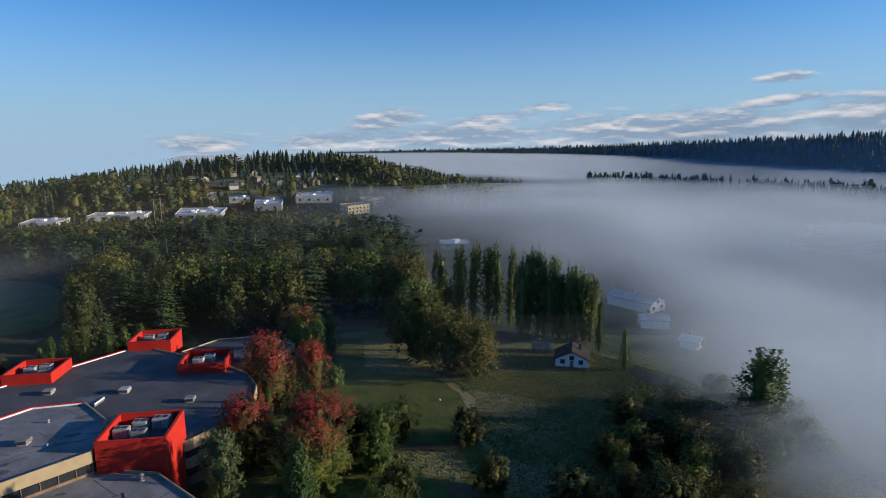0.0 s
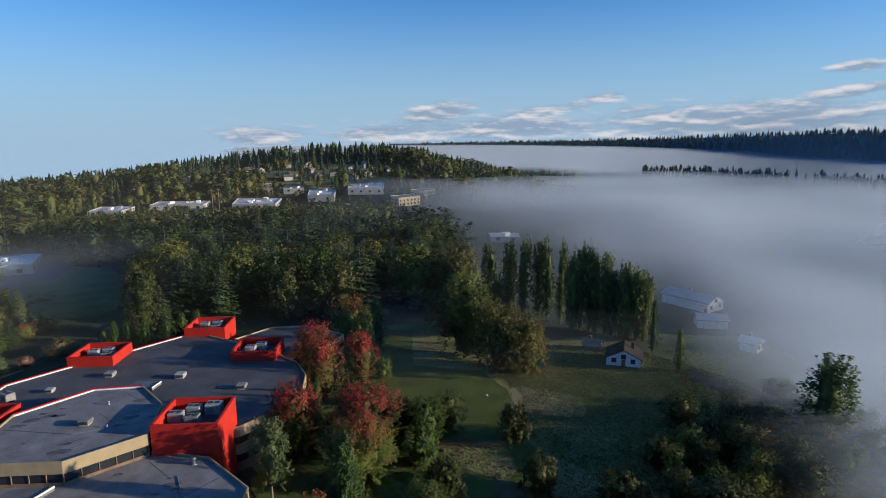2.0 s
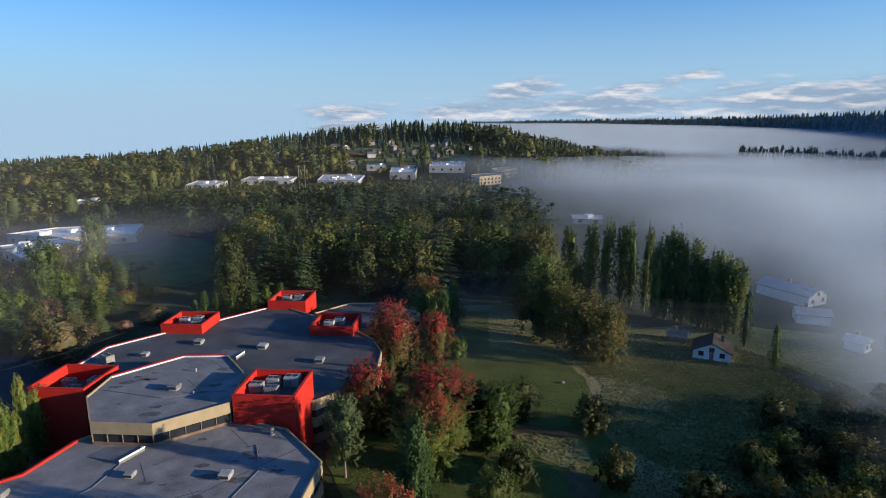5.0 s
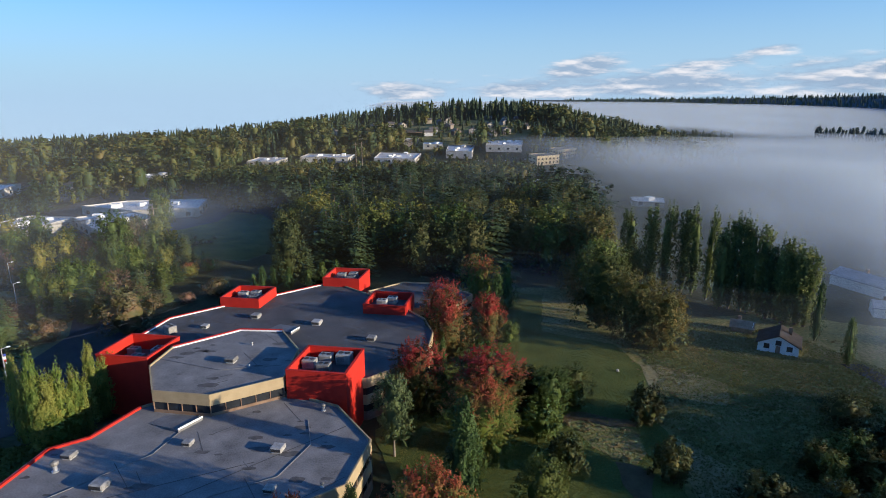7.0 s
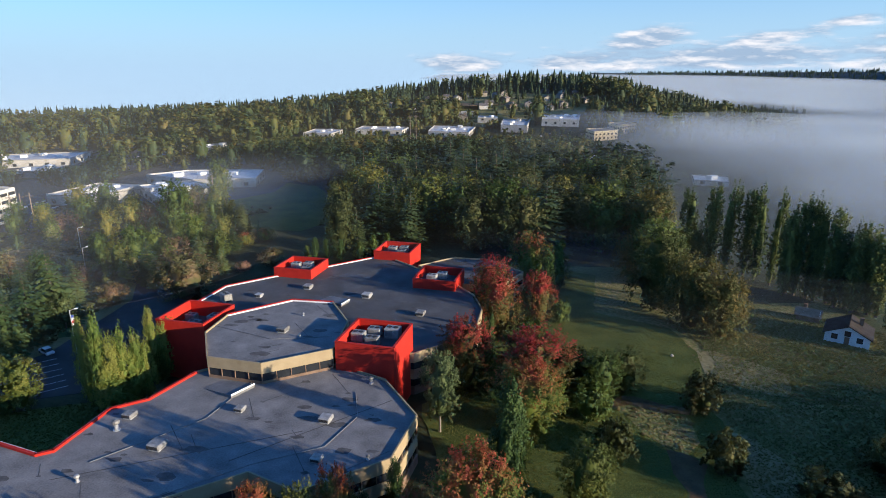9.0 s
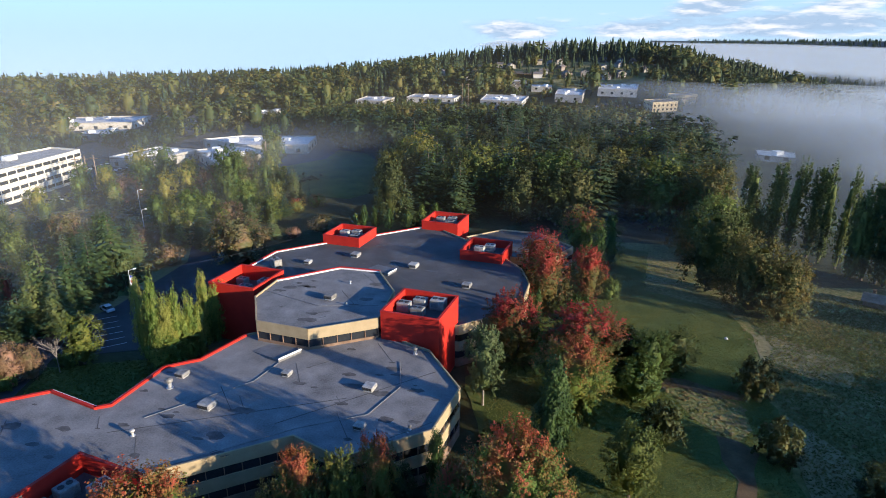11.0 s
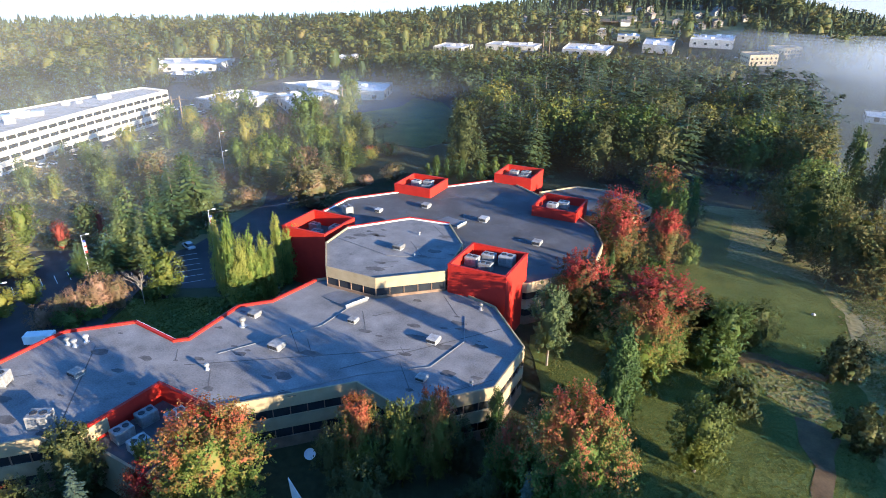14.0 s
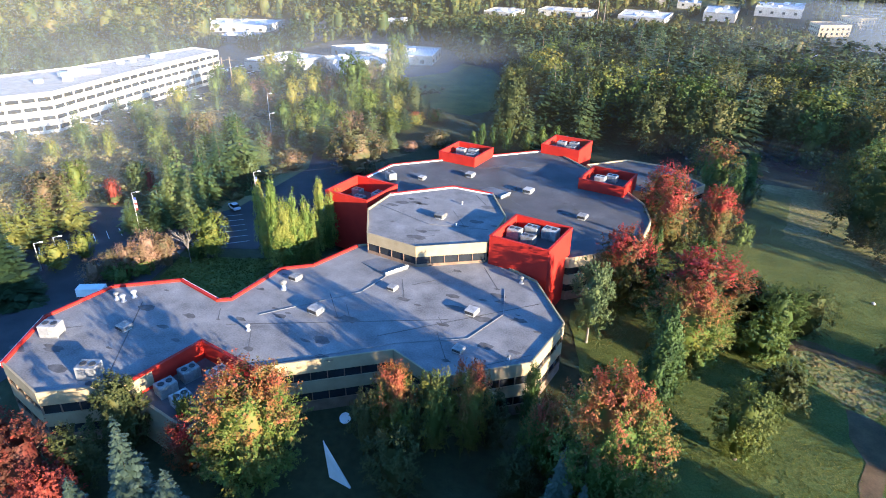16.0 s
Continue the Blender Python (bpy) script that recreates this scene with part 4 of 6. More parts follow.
def flat_block(name, label, poly, h, wall, roof, rows=(), win=(2.6, 1.4), gap=3.6, units=0, category="building", group="", parapet=0.7, z=None):
    """A flat-roofed building: wall block, sunk roof, parapet and rows of single windows."""
    poly = ccw(poly)
    n = len(poly)
    cx, cy = sum(p[0] for p in poly) / n, sum(p[1] for p in poly) / n
    base = land(cx, cy) if z is None else z
    ob = thing(name, label, category, group, at=(0, 0, base))
    v, f = prism(poly, -1.5, h - parapet)
    child("wall", mesh_of("wall", v, f, wall), ob)
    inner = [(cx + (x - cx) * 0.985, cy + (y - cy) * 0.985) for x, y in poly]
    child("roof", mesh_of("roof", *prism(inner, h - parapet, h - parapet + 0.05), roof), ob)
    vs = [(x, y, h - parapet) for x, y in poly] + [(x, y, h - parapet) for x, y in inner] + [(x, y, h) for x, y in poly] + [(x, y, h) for x, y in inner]
    fs = []
    for i in range(n):
        j = (i + 1) % n
        fs += [(i, j, 2 * n + j, 2 * n + i), (n + j, n + i, 3 * n + i, 3 * n + j), (2 * n + i, 2 * n + j, 3 * n + j, 3 * n + i)]
    child("parapet", mesh_of("parapet", vs, fs, wall), ob)
    me = window_mesh(*win)
    for i in range(n):
        (x0, y0), (x1, y1) = poly[i], poly[(i + 1) % n]
        ln = math.hypot(x1 - x0, y1 - y0)
        d = ((x1 - x0) / ln, (y1 - y0) / ln)
        if d[0] < -0.2 and abs(d[1]) < 0.9 or ln < gap:      # sides turned away stay blank
            continue
        rz = math.degrees(math.atan2(d[1], d[0]))
        k = int(ln / gap)
        for row in rows:
            for j in range(k):
                s = (j + 0.5) / k
                w = child("window", me, ob)
                w.matrix_basis = pose(x0 + (x1 - x0) * s, y0 + (y1 - y0) * s, row, 0, 0, rz)
    rng = random.Random(int(abs(cx * 3 + cy)))
    for _ in range(units):
        a, b = rng.uniform(-0.6, 0.6), rng.uniform(-0.6, 0.6)
        p, q = poly[0], poly[n // 2]
        x, y = cx + a * (p[0] - cx) + b * (poly[1][0] - cx) * 0.5, cy + a * (p[1] - cy) + b * (poly[1][1] - cy) * 0.5
        s = rng.uniform(0.9, 1.9)
        pl = child("roof_unit", mesh_of("roof_unit", *box_data(-s * 1.4, -s, 0, s * 1.4, s, s * 1.1, 0.12), WHITE if rng.random() < 0.6 else METAL), ob)
        pl.matrix_basis = pose(x, y, h - parapet + 0.05, 0, 0, rng.uniform(0, 90))
    return ob


OFFICE_PANEL = surface("pale_office_panel", [(0.3, (0.50, 0.47, 0.40)), (0.7, (0.64, 0.61, 0.54))], 0.3, 5, 0.85, 0.1)
office = flat_block("office_building", "long cream four-storey office block with ribbon windows", [(-198.4, 235.5), (-196.3, 190.9), (-192.3, 147.0), (-202.0, 132.0), (-240.0, 134.0), (-222.0, 180.0), (-214.0, 238.0)],
                    13.4, OFFICE_PANEL, CONCRETE, (1.3, 4.5, 7.7, 10.6), (3.7, 1.3), 4.1, 9)
PALE = surface("pale_concrete_panel", [(0.3, (0.30, 0.29, 0.265)), (0.7, (0.44, 0.42, 0.39))], 0.3, 5, 0.85, 0.1, per_piece=0.5)
WAREHOUSES = [
    ([(-206, 262), (-181, 256), (-176, 288), (-200, 292)], 8, 4), ([(-176, 287), (-145, 253), (-137, 288), (-157, 303)], 8, 5), ([(-190, 318), (-157, 305), (-126, 312), (-132, 340), (-174, 334)], 8, 7),
    ([(-322, 352), (-272, 372), (-280, 405), (-330, 385)], 8, 5), ([(-275, 325), (-255, 330), (-258, 350), (-280, 345)], 7, 2), ([(-243, 395), (-228, 402), (-222, 430), (-236, 428)], 6, 2), ([(-232, 430), (-205, 440), (-205, 462), (-228, 462)], 7, 3),
    ([(-131, 566), (-86, 560), (-84, 590), (-130, 598)], 7.5, 5), ([(-117, 668), (-86, 664), (-86, 704), (-120, 708)], 8, 2), ([(-62, 556), (-25, 548), (-21, 600), (-62, 612)], 7.5, 7), ([(-80, 486), (-55, 480), (-53, 502), (-80, 508)], 6.5, 1),
    ([(3, 580), (27, 574), (33, 640), (6, 646)], 8.5, 4), ([(42, 604), (76, 596), (86, 664), (50, 672)], 8.5, 5), ([(-43, 660), (-26, 658), (-26, 676), (-44, 678)], 7, 1), ([(-172, 540), (-146, 536), (-144, 572), (-172, 578)], 7, 2), ([(-20, 632), (0, 630), (0, 654), (-20, 656)], 7, 2),
    ([(56, 388), (84, 397), (92, 436), (64, 428)], 7, 1), ([(106, 338), (122, 332), (128, 351), (110, 356)], 6, 1),
]
for poly, h, u in WAREHOUSES:
    flat_block("warehouse", "low pale commercial building with white flat roof", poly, h - 3.0, PALE, ROOF_WHITE, (0.9,), (2.2, 1.8), 8.5, u, "warehouse", "pale warehouses")
for poly in ([(82, 536), (104, 550), (100, 572), (78, 560)], [(106, 566), (128, 590), (122, 606), (102, 590)]):
    flat_block("tan_block", "two-storey tan apartment block at the foot of the hill", poly, 8, TAN, ROOF_SHINGLE, (1.2, 4.4), (1.6, 1.5), 4.0, 0, "apartment", "tan blocks")


def gable_house(name, label, x, y, rz, w=9.0, d=11.0, h=5.2, rise=2.6, wall=HOUSE_WALL, roof=ROOF_SHINGLE, group="houses on the hill", door=True):
    """A house: walls with gables, a thick overhanging roof, windows with frames, a door and a chimney."""
    ob = thing(name, label, "house", group, at=(x, y, land(x, y)), rz=rz)
    v = [(-w / 2, -d / 2, -1), (w / 2, -d / 2, -1), (w / 2, d / 2, -1), (-w / 2, d / 2, -1), (-w / 2, -d / 2, h), (w / 2, -d / 2, h), (w / 2, d / 2, h), (-w / 2, d / 2, h), (0, -d / 2, h + rise), (0, d / 2, h + rise)]
    child("wall", mesh_of("wall", v, [(0, 1, 5, 8, 4), (1, 2, 6, 5), (2, 3, 7, 9, 6), (3, 0, 4, 7), (3, 2, 1, 0)], wall), ob)
    for s in (-1, 1):
        e, o, t = 0.5, 0.5, 0.22
        zl = h - rise / (w / 2) * e
        a = [(s * (w / 2 + e), -d / 2 - o, zl + 0.03), (s * (w / 2 + e), d / 2 + o, zl + 0.03), (0, d / 2 + o, h + rise + 0.03), (0, -d / 2 - o, h + rise + 0.03)]
        b = [(p[0], p[1], p[2] + t) for p in a]
        child("roof_slope", mesh_of("roof_slope", a + b, [(0, 3, 2, 1), (4, 5, 6, 7), (0, 1, 5, 4), (2, 3, 7, 6), (1, 2, 6, 5), (3, 0, 4, 7)], roof), ob)
    for wx, wz in ((-w * 0.28, 1.0), (w * 0.28, 1.0), (0, h - 0.2)):
        fr = child("window_frame", mesh_of("window_frame", *box_data(wx - 0.75, -d / 2 - 0.08, wz - 0.1, wx + 0.75, -d / 2 + 0.02, wz + 1.4), WHITE), ob)
        child("pane", mesh_of("pane", *box_data(wx - 0.62, -d / 2 - 0.1, wz, wx + 0.62, -d / 2 - 0.03, wz + 1.28), GLASS), fr)
    if door:
        child("door", mesh_of("door", *box_data(-0.5, -d / 2 - 0.07, -0.2, 0.5, -d / 2 + 0.02, 2.0), BROWN), ob)
    child("chimney", mesh_of("chimney", *box_data(w * 0.2, d * 0.1, h, w * 0.2 + 0.8, d * 0.1 + 0.8, h + rise + 0.9), BROWN), ob)
    return ob


gable_house("white_house", "small white gabled house on the misty meadow", 82.6, 140.6, -31, 8.8, 8.0, 2.3, 2.2, WHITE, HOUSE_ROOF, "")
gable_house("white_shed", "small white outbuilding fading in fog", 122.5, 140, 30, 4.5, 5, 2.6, 1.2, WHITE, ROOF_WHITE, "", False)
gable_house("brown_shed", "low brown shed beside the poplars", 79, 152, 60, 3.2, 5, 1.6, 1.2, WOOD, WOOD, "", False)
gable_house("white_barn", "long white barn with pale metal roof in fog", 135, 186, 20, 9, 19, 3.4, 1.8, WHITE, BARN_ROOF, "", False)
gable_house("white_barn", "white farm building with shallow roof in fog", 126, 163, 65, 7, 9, 2.8, 1.2, WHITE, BARN_ROOF, "", False)


def hill_houses():
    rng = random.Random(17)
    n = 0
    spots = [(-86, 815), (-16, 700), (-10, 712), (-58, 668), (-36, 640), (45, 830), (60, 822), (80, 800), (92, 790), (40, 668), (55, 690), (70, 700), (96, 728), (110, 740)]
    while len(spots) < 34:
        x, y = rng.uniform(-170, 150), rng.uniform(660, 800)
        if all((x - a) ** 2 + (y - b) ** 2 > 260 for a, b in spots):
            spots.append((x, y))
    for x, y in spots:
        first = gable_house("hill_house", "pitched-roof family house on the wooded hill", x, y, rng.choice((0, 25, 70, 90, -30)), rng.uniform(7.5, 10.5), rng.uniform(7.5, 10.5), rng.uniform(3.6, 5), rng.uniform(1.8, 2.6))


hill_houses()
patch("building_plot", [(-110, 772), (-20, 765), (10, 720), (-30, 690), (-75, 700), (-120, 740)], 0.0, DIRT, "bare earth of a building site on the hill", "ground")
bpy.data.objects["building_plot"].location.z = land(-60, 735) + 2.2


# ---- cars, poles, small things ----
def car_meshes():
    body = joined(box_data(-2.15, -0.88, 0.32, 2.15, 0.88, 0.86, 0.16))
    cab_v = [(-1.55, -0.8, 0.84), (1.0, -0.8, 0.84), (1.0, 0.8, 0.84), (-1.55, 0.8, 0.84), (-1.1, -0.66, 1.42), (0.35, -0.66, 1.42), (0.35, 0.66, 1.42), (-1.1, 0.66, 1.42)]
    cab_f = [(0, 1, 5, 4), (1, 2, 6, 5), (2, 3, 7, 6), (3, 0, 4, 7)]
    roof = box_data(-1.12, -0.67, 1.40, 0.37, 0.67, 1.47)
    wheel = moved(lathe([(0.30, -0.1), (0.33, -0.08), (0.33, 0.08), (0.30, 0.1)], 12), pose(0, 0, 0, 90))
    return (mesh_of("body", *body, CAR_PAINT), mesh_of("cabin_glass", cab_v, cab_f, GLASS), mesh_of("car_roof", *roof, CAR_PAINT), mesh_of("wheel", *wheel, RUBBER))


CAR = car_meshes()


def parked_car(x, y, rz, z=0.09):
    ob = thing("parked_car", "parked car standing on the asphalt", "car", "parked cars", at=(x, y, z), rz=rz)
    for nm, me in zip(("body", "cabin_glass", "car_roof"), CAR):
        child(nm, me, ob)
    for wx in (-1.3, 1.35):
        for wy in (-0.82, 0.82):
            w = child("wheel", CAR[3], ob)
            w.matrix_basis = pose(wx, wy, 0.33)


for x, y, rz in ((-98.3, 117.3, 150), (-79.5, 105.5, 160), (-91.5, 122.0, 60)):
    parked_car(x, y, rz)
rng_c = random.Random(4)
for k in range(34):
    parked_car(-196 + 1.2 * k * 0.4 + rng_c.uniform(-1, 1) - 18 * (k % 2), 243 + 3.2 * (k // 2), 10 + rng_c.uniform(-6, 6), 0.11)
for k in range(26):
    parked_car(-150 + 9.5 * k + rng_c.uniform(-2, 2), 497 + 3.2 * k + (12 if k % 2 else 0), 60, land(-150 + 9.5 * k, 500 + 3.2 * k) + 0.11)
for k in range(14):
    parked_car(-188.0 + 0.5 * k, 158 + 4.4 * k, 5 + rng_c.uniform(-5, 5), 0.11)


def box_trailer(x, y, rz):
    ob = thing("box_trailer", "white box trailer parked beside the school", "trailer", at=(x, y, 0.09), rz=rz)
    child("body", mesh_of("body", *box_data(-2.4, -1.0, 0.9, 2.4, 1.0, 2.5, 0.08), WHITE), ob)
    child("chassis", mesh_of("chassis", *box_data(-2.3, -0.9, 0.6, 2.6, 0.9, 0.9), DARK), ob)
    for wx in (-1.6, -0.8, 1.7):
        for wy in (-1.0, 1.0):
            w = child("wheel", CAR[3], ob)
            w.matrix_basis = pose(wx, wy, 0.33)


box_trailer(-95.0, 73.2, 25)


def bay_lines():
    for k in range(13):
        v, f = box_data(-0.06, 0, 0.0, 0.06, 4.8, 0.01)
        ob = new("bay_line", mesh_of("bay_line", v, f, WHITE))
        tagged(ob, "painted white parking bay line", "road marking", "bay lines", "structure")
        ob.matrix_basis = pose(-124 + 1.3 * k, 72 + 2.3 * k, 0.085, 0, 0, 55)
    for k in range(6):
        ob = new("bay_line", bpy.data.meshes["bay_line"])
        tagged(ob, "painted white parking bay line", "road marking", "bay lines", "structure")
        ob.matrix_basis = pose(-98 + 2.1 * k, 112 - 2.2 * k, 0.085, 0, 0, -50)


bay_lines()
BANNER_RED = surface("banner_red", [(0.3, (0.40, 0.03, 0.03)), (0.7, (0.5, 0.05, 0.05))], 1, 8, 0.8, 0.1)
BANNER_BLUE = surface("banner_blue", [(0.3, (0.03, 0.05, 0.2)), (0.7, (0.05, 0.08, 0.3))], 1, 8, 0.8, 0.1)


def lamp_post(x, y, h, banner=False, rz=0):
    ob = thing("lamp_post", "grey car-park lamp post" + (" with a red, white and blue flag" if banner else " with a single arm"), "street lamp", "lamp posts", at=(x, y, 0.05), rz=rz)
    child("pole", mesh_of("pole", *tube((0, 0, 0), (0, 0, h), 0.11, 0.07, 8), METAL), ob)
    child("arm", mesh_of("arm", *tube((0, 0, h - 0.1), (1.1, 0, h + 0.1), 0.05, 0.04, 6), METAL), ob)
    child("lamp_head", mesh_of("lamp_head", *box_data(0.9, -0.16, h + 0.03, 1.6, 0.16, h + 0.2, 0.05), WHITE), ob)
    if banner:
        for k, m in enumerate((BANNER_RED, WHITE, BANNER_RED, WHITE, BANNER_BLUE)):
            z = h - 4.2 + 0.6 * k
            child("flag_stripe", mesh_of("flag_stripe", *box_data(0.10, -0.03, z, 0.62 - 0.05 * (k % 2), 0.03, z + 0.6), m), ob)


for x, y, h, b in ((-88.5, 114.0, 12.0, True), (-110.0, 99.0, 9.0, True), (-123.0, 167.6, 9.0, False), (-113.0, 77.0, 6.0, False), (-112.0, 80.4, 6.0, False), (-140, 190, 9.0, False)):
    lamp_post(x, y, h, b, 40)


def utility_pole(x, y, h):
    ob = thing("utility_pole", "tall wooden power pole with cross-arm", "power pole", "power poles", at=(x, y, 0))
    child("pole", mesh_of("pole", *tube((0, 0, -0.5), (0, 0, h), 0.28, 0.18, 8), WOOD), ob)
    child("cross_arm", mesh_of("cross_arm", *box_data(-1.6, -0.1, h - 1.4, 1.6, 0.1, h - 1.15), WOOD), ob)


for x, y in ((-180.5, 211.0), (-178.0, 213.0), (-175.6, 215.0)):
    utility_pole(x, y, 15.5)
for x, y in ((-260, 150), (-120, 250), (-66, 470), (-62, 474)):
    utility_pole(x, y, 17 if y < 300 else 26)


def power_line(a, b, sag):
    pts = [Vector(a).lerp(Vector(b), s / 12) - Vector((0, 0, sag * 4 * (s / 12) * (1 - s / 12))) for s in range(13)]
    d = [tube(p, q, 0.03, 0.03, 4) for p, q in zip(pts, pts[1:])]
    tagged(new("power_line", mesh_of("power_line", *joined(*d), DARK)), "thin dark power line between wooden poles", "power line", "power lines")


for o in (-1.4, 0, 1.4):
    power_line((-178 + o, 213, 14.4), (-260 + o, 150, 16), 2.5)
    power_line((-178 + o, 213, 14.4), (-120 + o, 250, 16), 2.0)
# ground wire from the lamp posts across the car park
power_line((-88.5, 114.0, 11.5), (-66, 150, 8.8), 1.0)


def dish(x, y):
    ob = thing("white_dish", "small white dish standing on the shaded yard", "dish", at=(x, y, 0.05))
    child("stand", mesh_of("stand", *tube((0, 0, 0), (0, 0, 0.9), 0.08, 0.06, 7), METAL), ob)
    child("bowl", mesh_of("bowl", *moved(lathe([(0.15, 0.0), (0.55, 0.12), (0.8, 0.32), (0.78, 0.36), (0.5, 0.18), (0.1, 0.07)], 16), pose(0, 0, 0.9, 35, 0, 20)), WHITE), ob)


dish(-36.2, 62.3)


def lawn_stone(x, y):
    """A pale boulder: an uneven, flattened ball."""
    v, f = lathe([(0.2, 0.0), (0.36, 0.12), (0.37, 0.3), (0.28, 0.5), (0.1, 0.6)], 9)
    v = [(a * (1 + 0.25 * noise.noise((a * 2, b * 2, c))), b * (1 + 0.25 * noise.noise((b * 2, c * 2, a))), c * (1 + 0.15 * noise.noise((c * 3, a, b)))) for a, b, c in v]
    tagged(new("boulder", mesh_of("boulder", v, f, CONCRETE)), "small pale boulder lying on the mown lawn", "stone").matrix_basis = pose(x, y, 0.05)


lawn_stone(39.4, 127.7)
sail = thing("white_sculpture", "tall white triangular panel on the lawn", "sculpture", at=(-32.0, 53.2, 0))
child("panel", mesh_of("panel", [(-1.4, 0.0, 0), (1.9, -0.6, 0), (-2.2, 0.5, 5.4), (-1.4, 0.25, 0), (1.9, -0.35, 0), (-2.2, 0.62, 5.4)], [(0, 1, 2), (5, 4, 3), (0, 3, 4, 1), (1, 4, 5, 2), (2, 5, 3, 0)], WHITE), sail)


# ---- trees ----
def leaf_faces(rng, centres, out, size, flat=0.5):
    """A pointed spray of about `size` for each centre, turned roughly to face `out`. Returns verts and triangles."""
    n = len(centres)
    nrm = out / (np.linalg.norm(out, axis=1, keepdims=True) + 1e-9) + rng.normal(0, flat, (n, 3))
    nrm /= np.linalg.norm(nrm, axis=1, keepdims=True) + 1e-9
    a = np.cross(nrm, rng.normal(0, 1, (n, 3)))
    a /= np.linalg.norm(a, axis=1, keepdims=True) + 1e-9
    b = np.cross(nrm, a)
    s = size * rng.uniform(0.65, 1.35, (n, 1))
    w = rng.uniform(0.6, 0.95, (n, 1))
    v = np.stack([centres - a * s, centres + a * s * 0.6 + b * s * w, centres + a * s * 0.6 - b * s * w], 1).reshape(-1, 3)
    return v, np.arange(3 * n).reshape(n, 3)


ICO = bmesh.new()
bmesh.ops.create_icosphere(ICO, subdivisions=1, radius=1)
ICO1_V = np.array([v.co[:] for v in ICO.verts])
ICO1_F = np.array([[v.index for v in f.verts] for f in ICO.faces])
ICO.free()


def tri_mesh(name, parts, mat):
    """One mesh from parts of triangles and quads (a quad becomes two triangles)."""
    vs, fs, n = [], [], 0
    for v, f in parts:
        f = np.asarray(f)
        if f.shape[1] == 4:
            f = np.concatenate([f[:, [0, 1, 2]], f[:, [0, 2, 3]]])
        vs.append(np.asarray(v))
        fs.append(f + n)
        n += len(v)
    return array_mesh(name, np.concatenate(vs), np.concatenate(fs), mat)


def round_crown(seed, mat, leaf=0.024, count=2600, clumps=42, wide=0.34, low=0.2, top=1.0, name="crown", peak=0.45, rag=1.0, sweep=1.0, cone=False, twigs=8, sides=9):
    """A broadleaf crown of unit height: many uneven, upswept limbs of leafy twigs on an egg-shaped envelope, with gaps between them."""
    rng = np.random.default_rng(seed)
    parts = []
    lean = rng.uniform(-0.04, 0.04, 2)
    bumps = rng.uniform(0.75, 1.2, 7)

    def reach(s, a):
        k = (s / peak) if s < peak else (1 - s) / (1 - peak)
        body = max(0.0, min(k, 1.0)) ** cone if cone else math.sqrt(max(0.0, 1 - (1 - min(k, 1.0)) ** 2)) ** 0.9
        return wide * body * np.interp((a % 6.283) / 6.283 * 7, range(8), list(bumps) + [bumps[0]])

    n = sides                                       # hidden core that keeps the sky from showing through everywhere
    ring = [(s, low + (top - low) * s) for s in np.linspace(0.03, 0.9, 7)]
    cv = np.concatenate([[(reach(s, 6.283 * i / n) * 0.5 * math.cos(6.283 * i / n) * rng.uniform(0.75, 1.15), reach(s, 6.283 * i / n) * 0.5 * math.sin(6.283 * i / n) * rng.uniform(0.75, 1.15), z) for i in range(n)] for s, z in ring])
    parts.append((cv, np.array([(n * k + i, n * k + (i + 1) % n, n * (k + 1) + (i + 1) % n, n * (k + 1) + i) for k in range(len(ring) - 1) for i in range(n)])))
    m = count // clumps
    for k in range(clumps):
        s = ((k + rng.uniform(0, 1)) / clumps) ** 0.85 * 0.96 + 0.02
        a = k * 2.4 + rng.uniform(-0.6, 0.6)
        q = reach(s, a) * rng.uniform(0.25, 0.95) ** 0.6
        c = np.array([math.cos(a) * q + lean[0] * s, math.sin(a) * q + lean[1] * s, low + (top - low) * s])
        r = wide * rng.uniform(0.18, 0.36) * rag
        up = rng.uniform(1.1, 1.7) * sweep
        out = np.array([math.cos(a), math.sin(a), 0.5])
        way = rng.normal(0, 0.75, (twigs, 3)) + 0.8 * out + [0, 0, 0.35]      # leafy twigs that fan out of each limb
        way /= np.linalg.norm(way, axis=1, keepdims=True)
        pick = rng.integers(twigs, size=m)
        along = rng.uniform(0, 1, (m, 1)) ** 0.6
        p = c + way[pick] * r * 1.4 * along * np.array([1, 1, up]) + rng.normal(0, 0.15 * r, (m, 3)) * (1.25 - along)
        parts.append(leaf_faces(rng, p, 0.7 * way[pick] + [0, 0, 0.3] + 0.4 * out, leaf, 0.42))
    allv = np.concatenate([v for v, _ in parts])     # back to unit height and to the given spread
    kz = 1.0 / np.percentile(allv[:, 2], 99.8)
    kr = min(1.0, wide / np.percentile(np.hypot(allv[:, 0], allv[:, 1]), 93))
    return tri_mesh(name, [(v * [kr, kr, kz], f) for v, f in parts], mat)


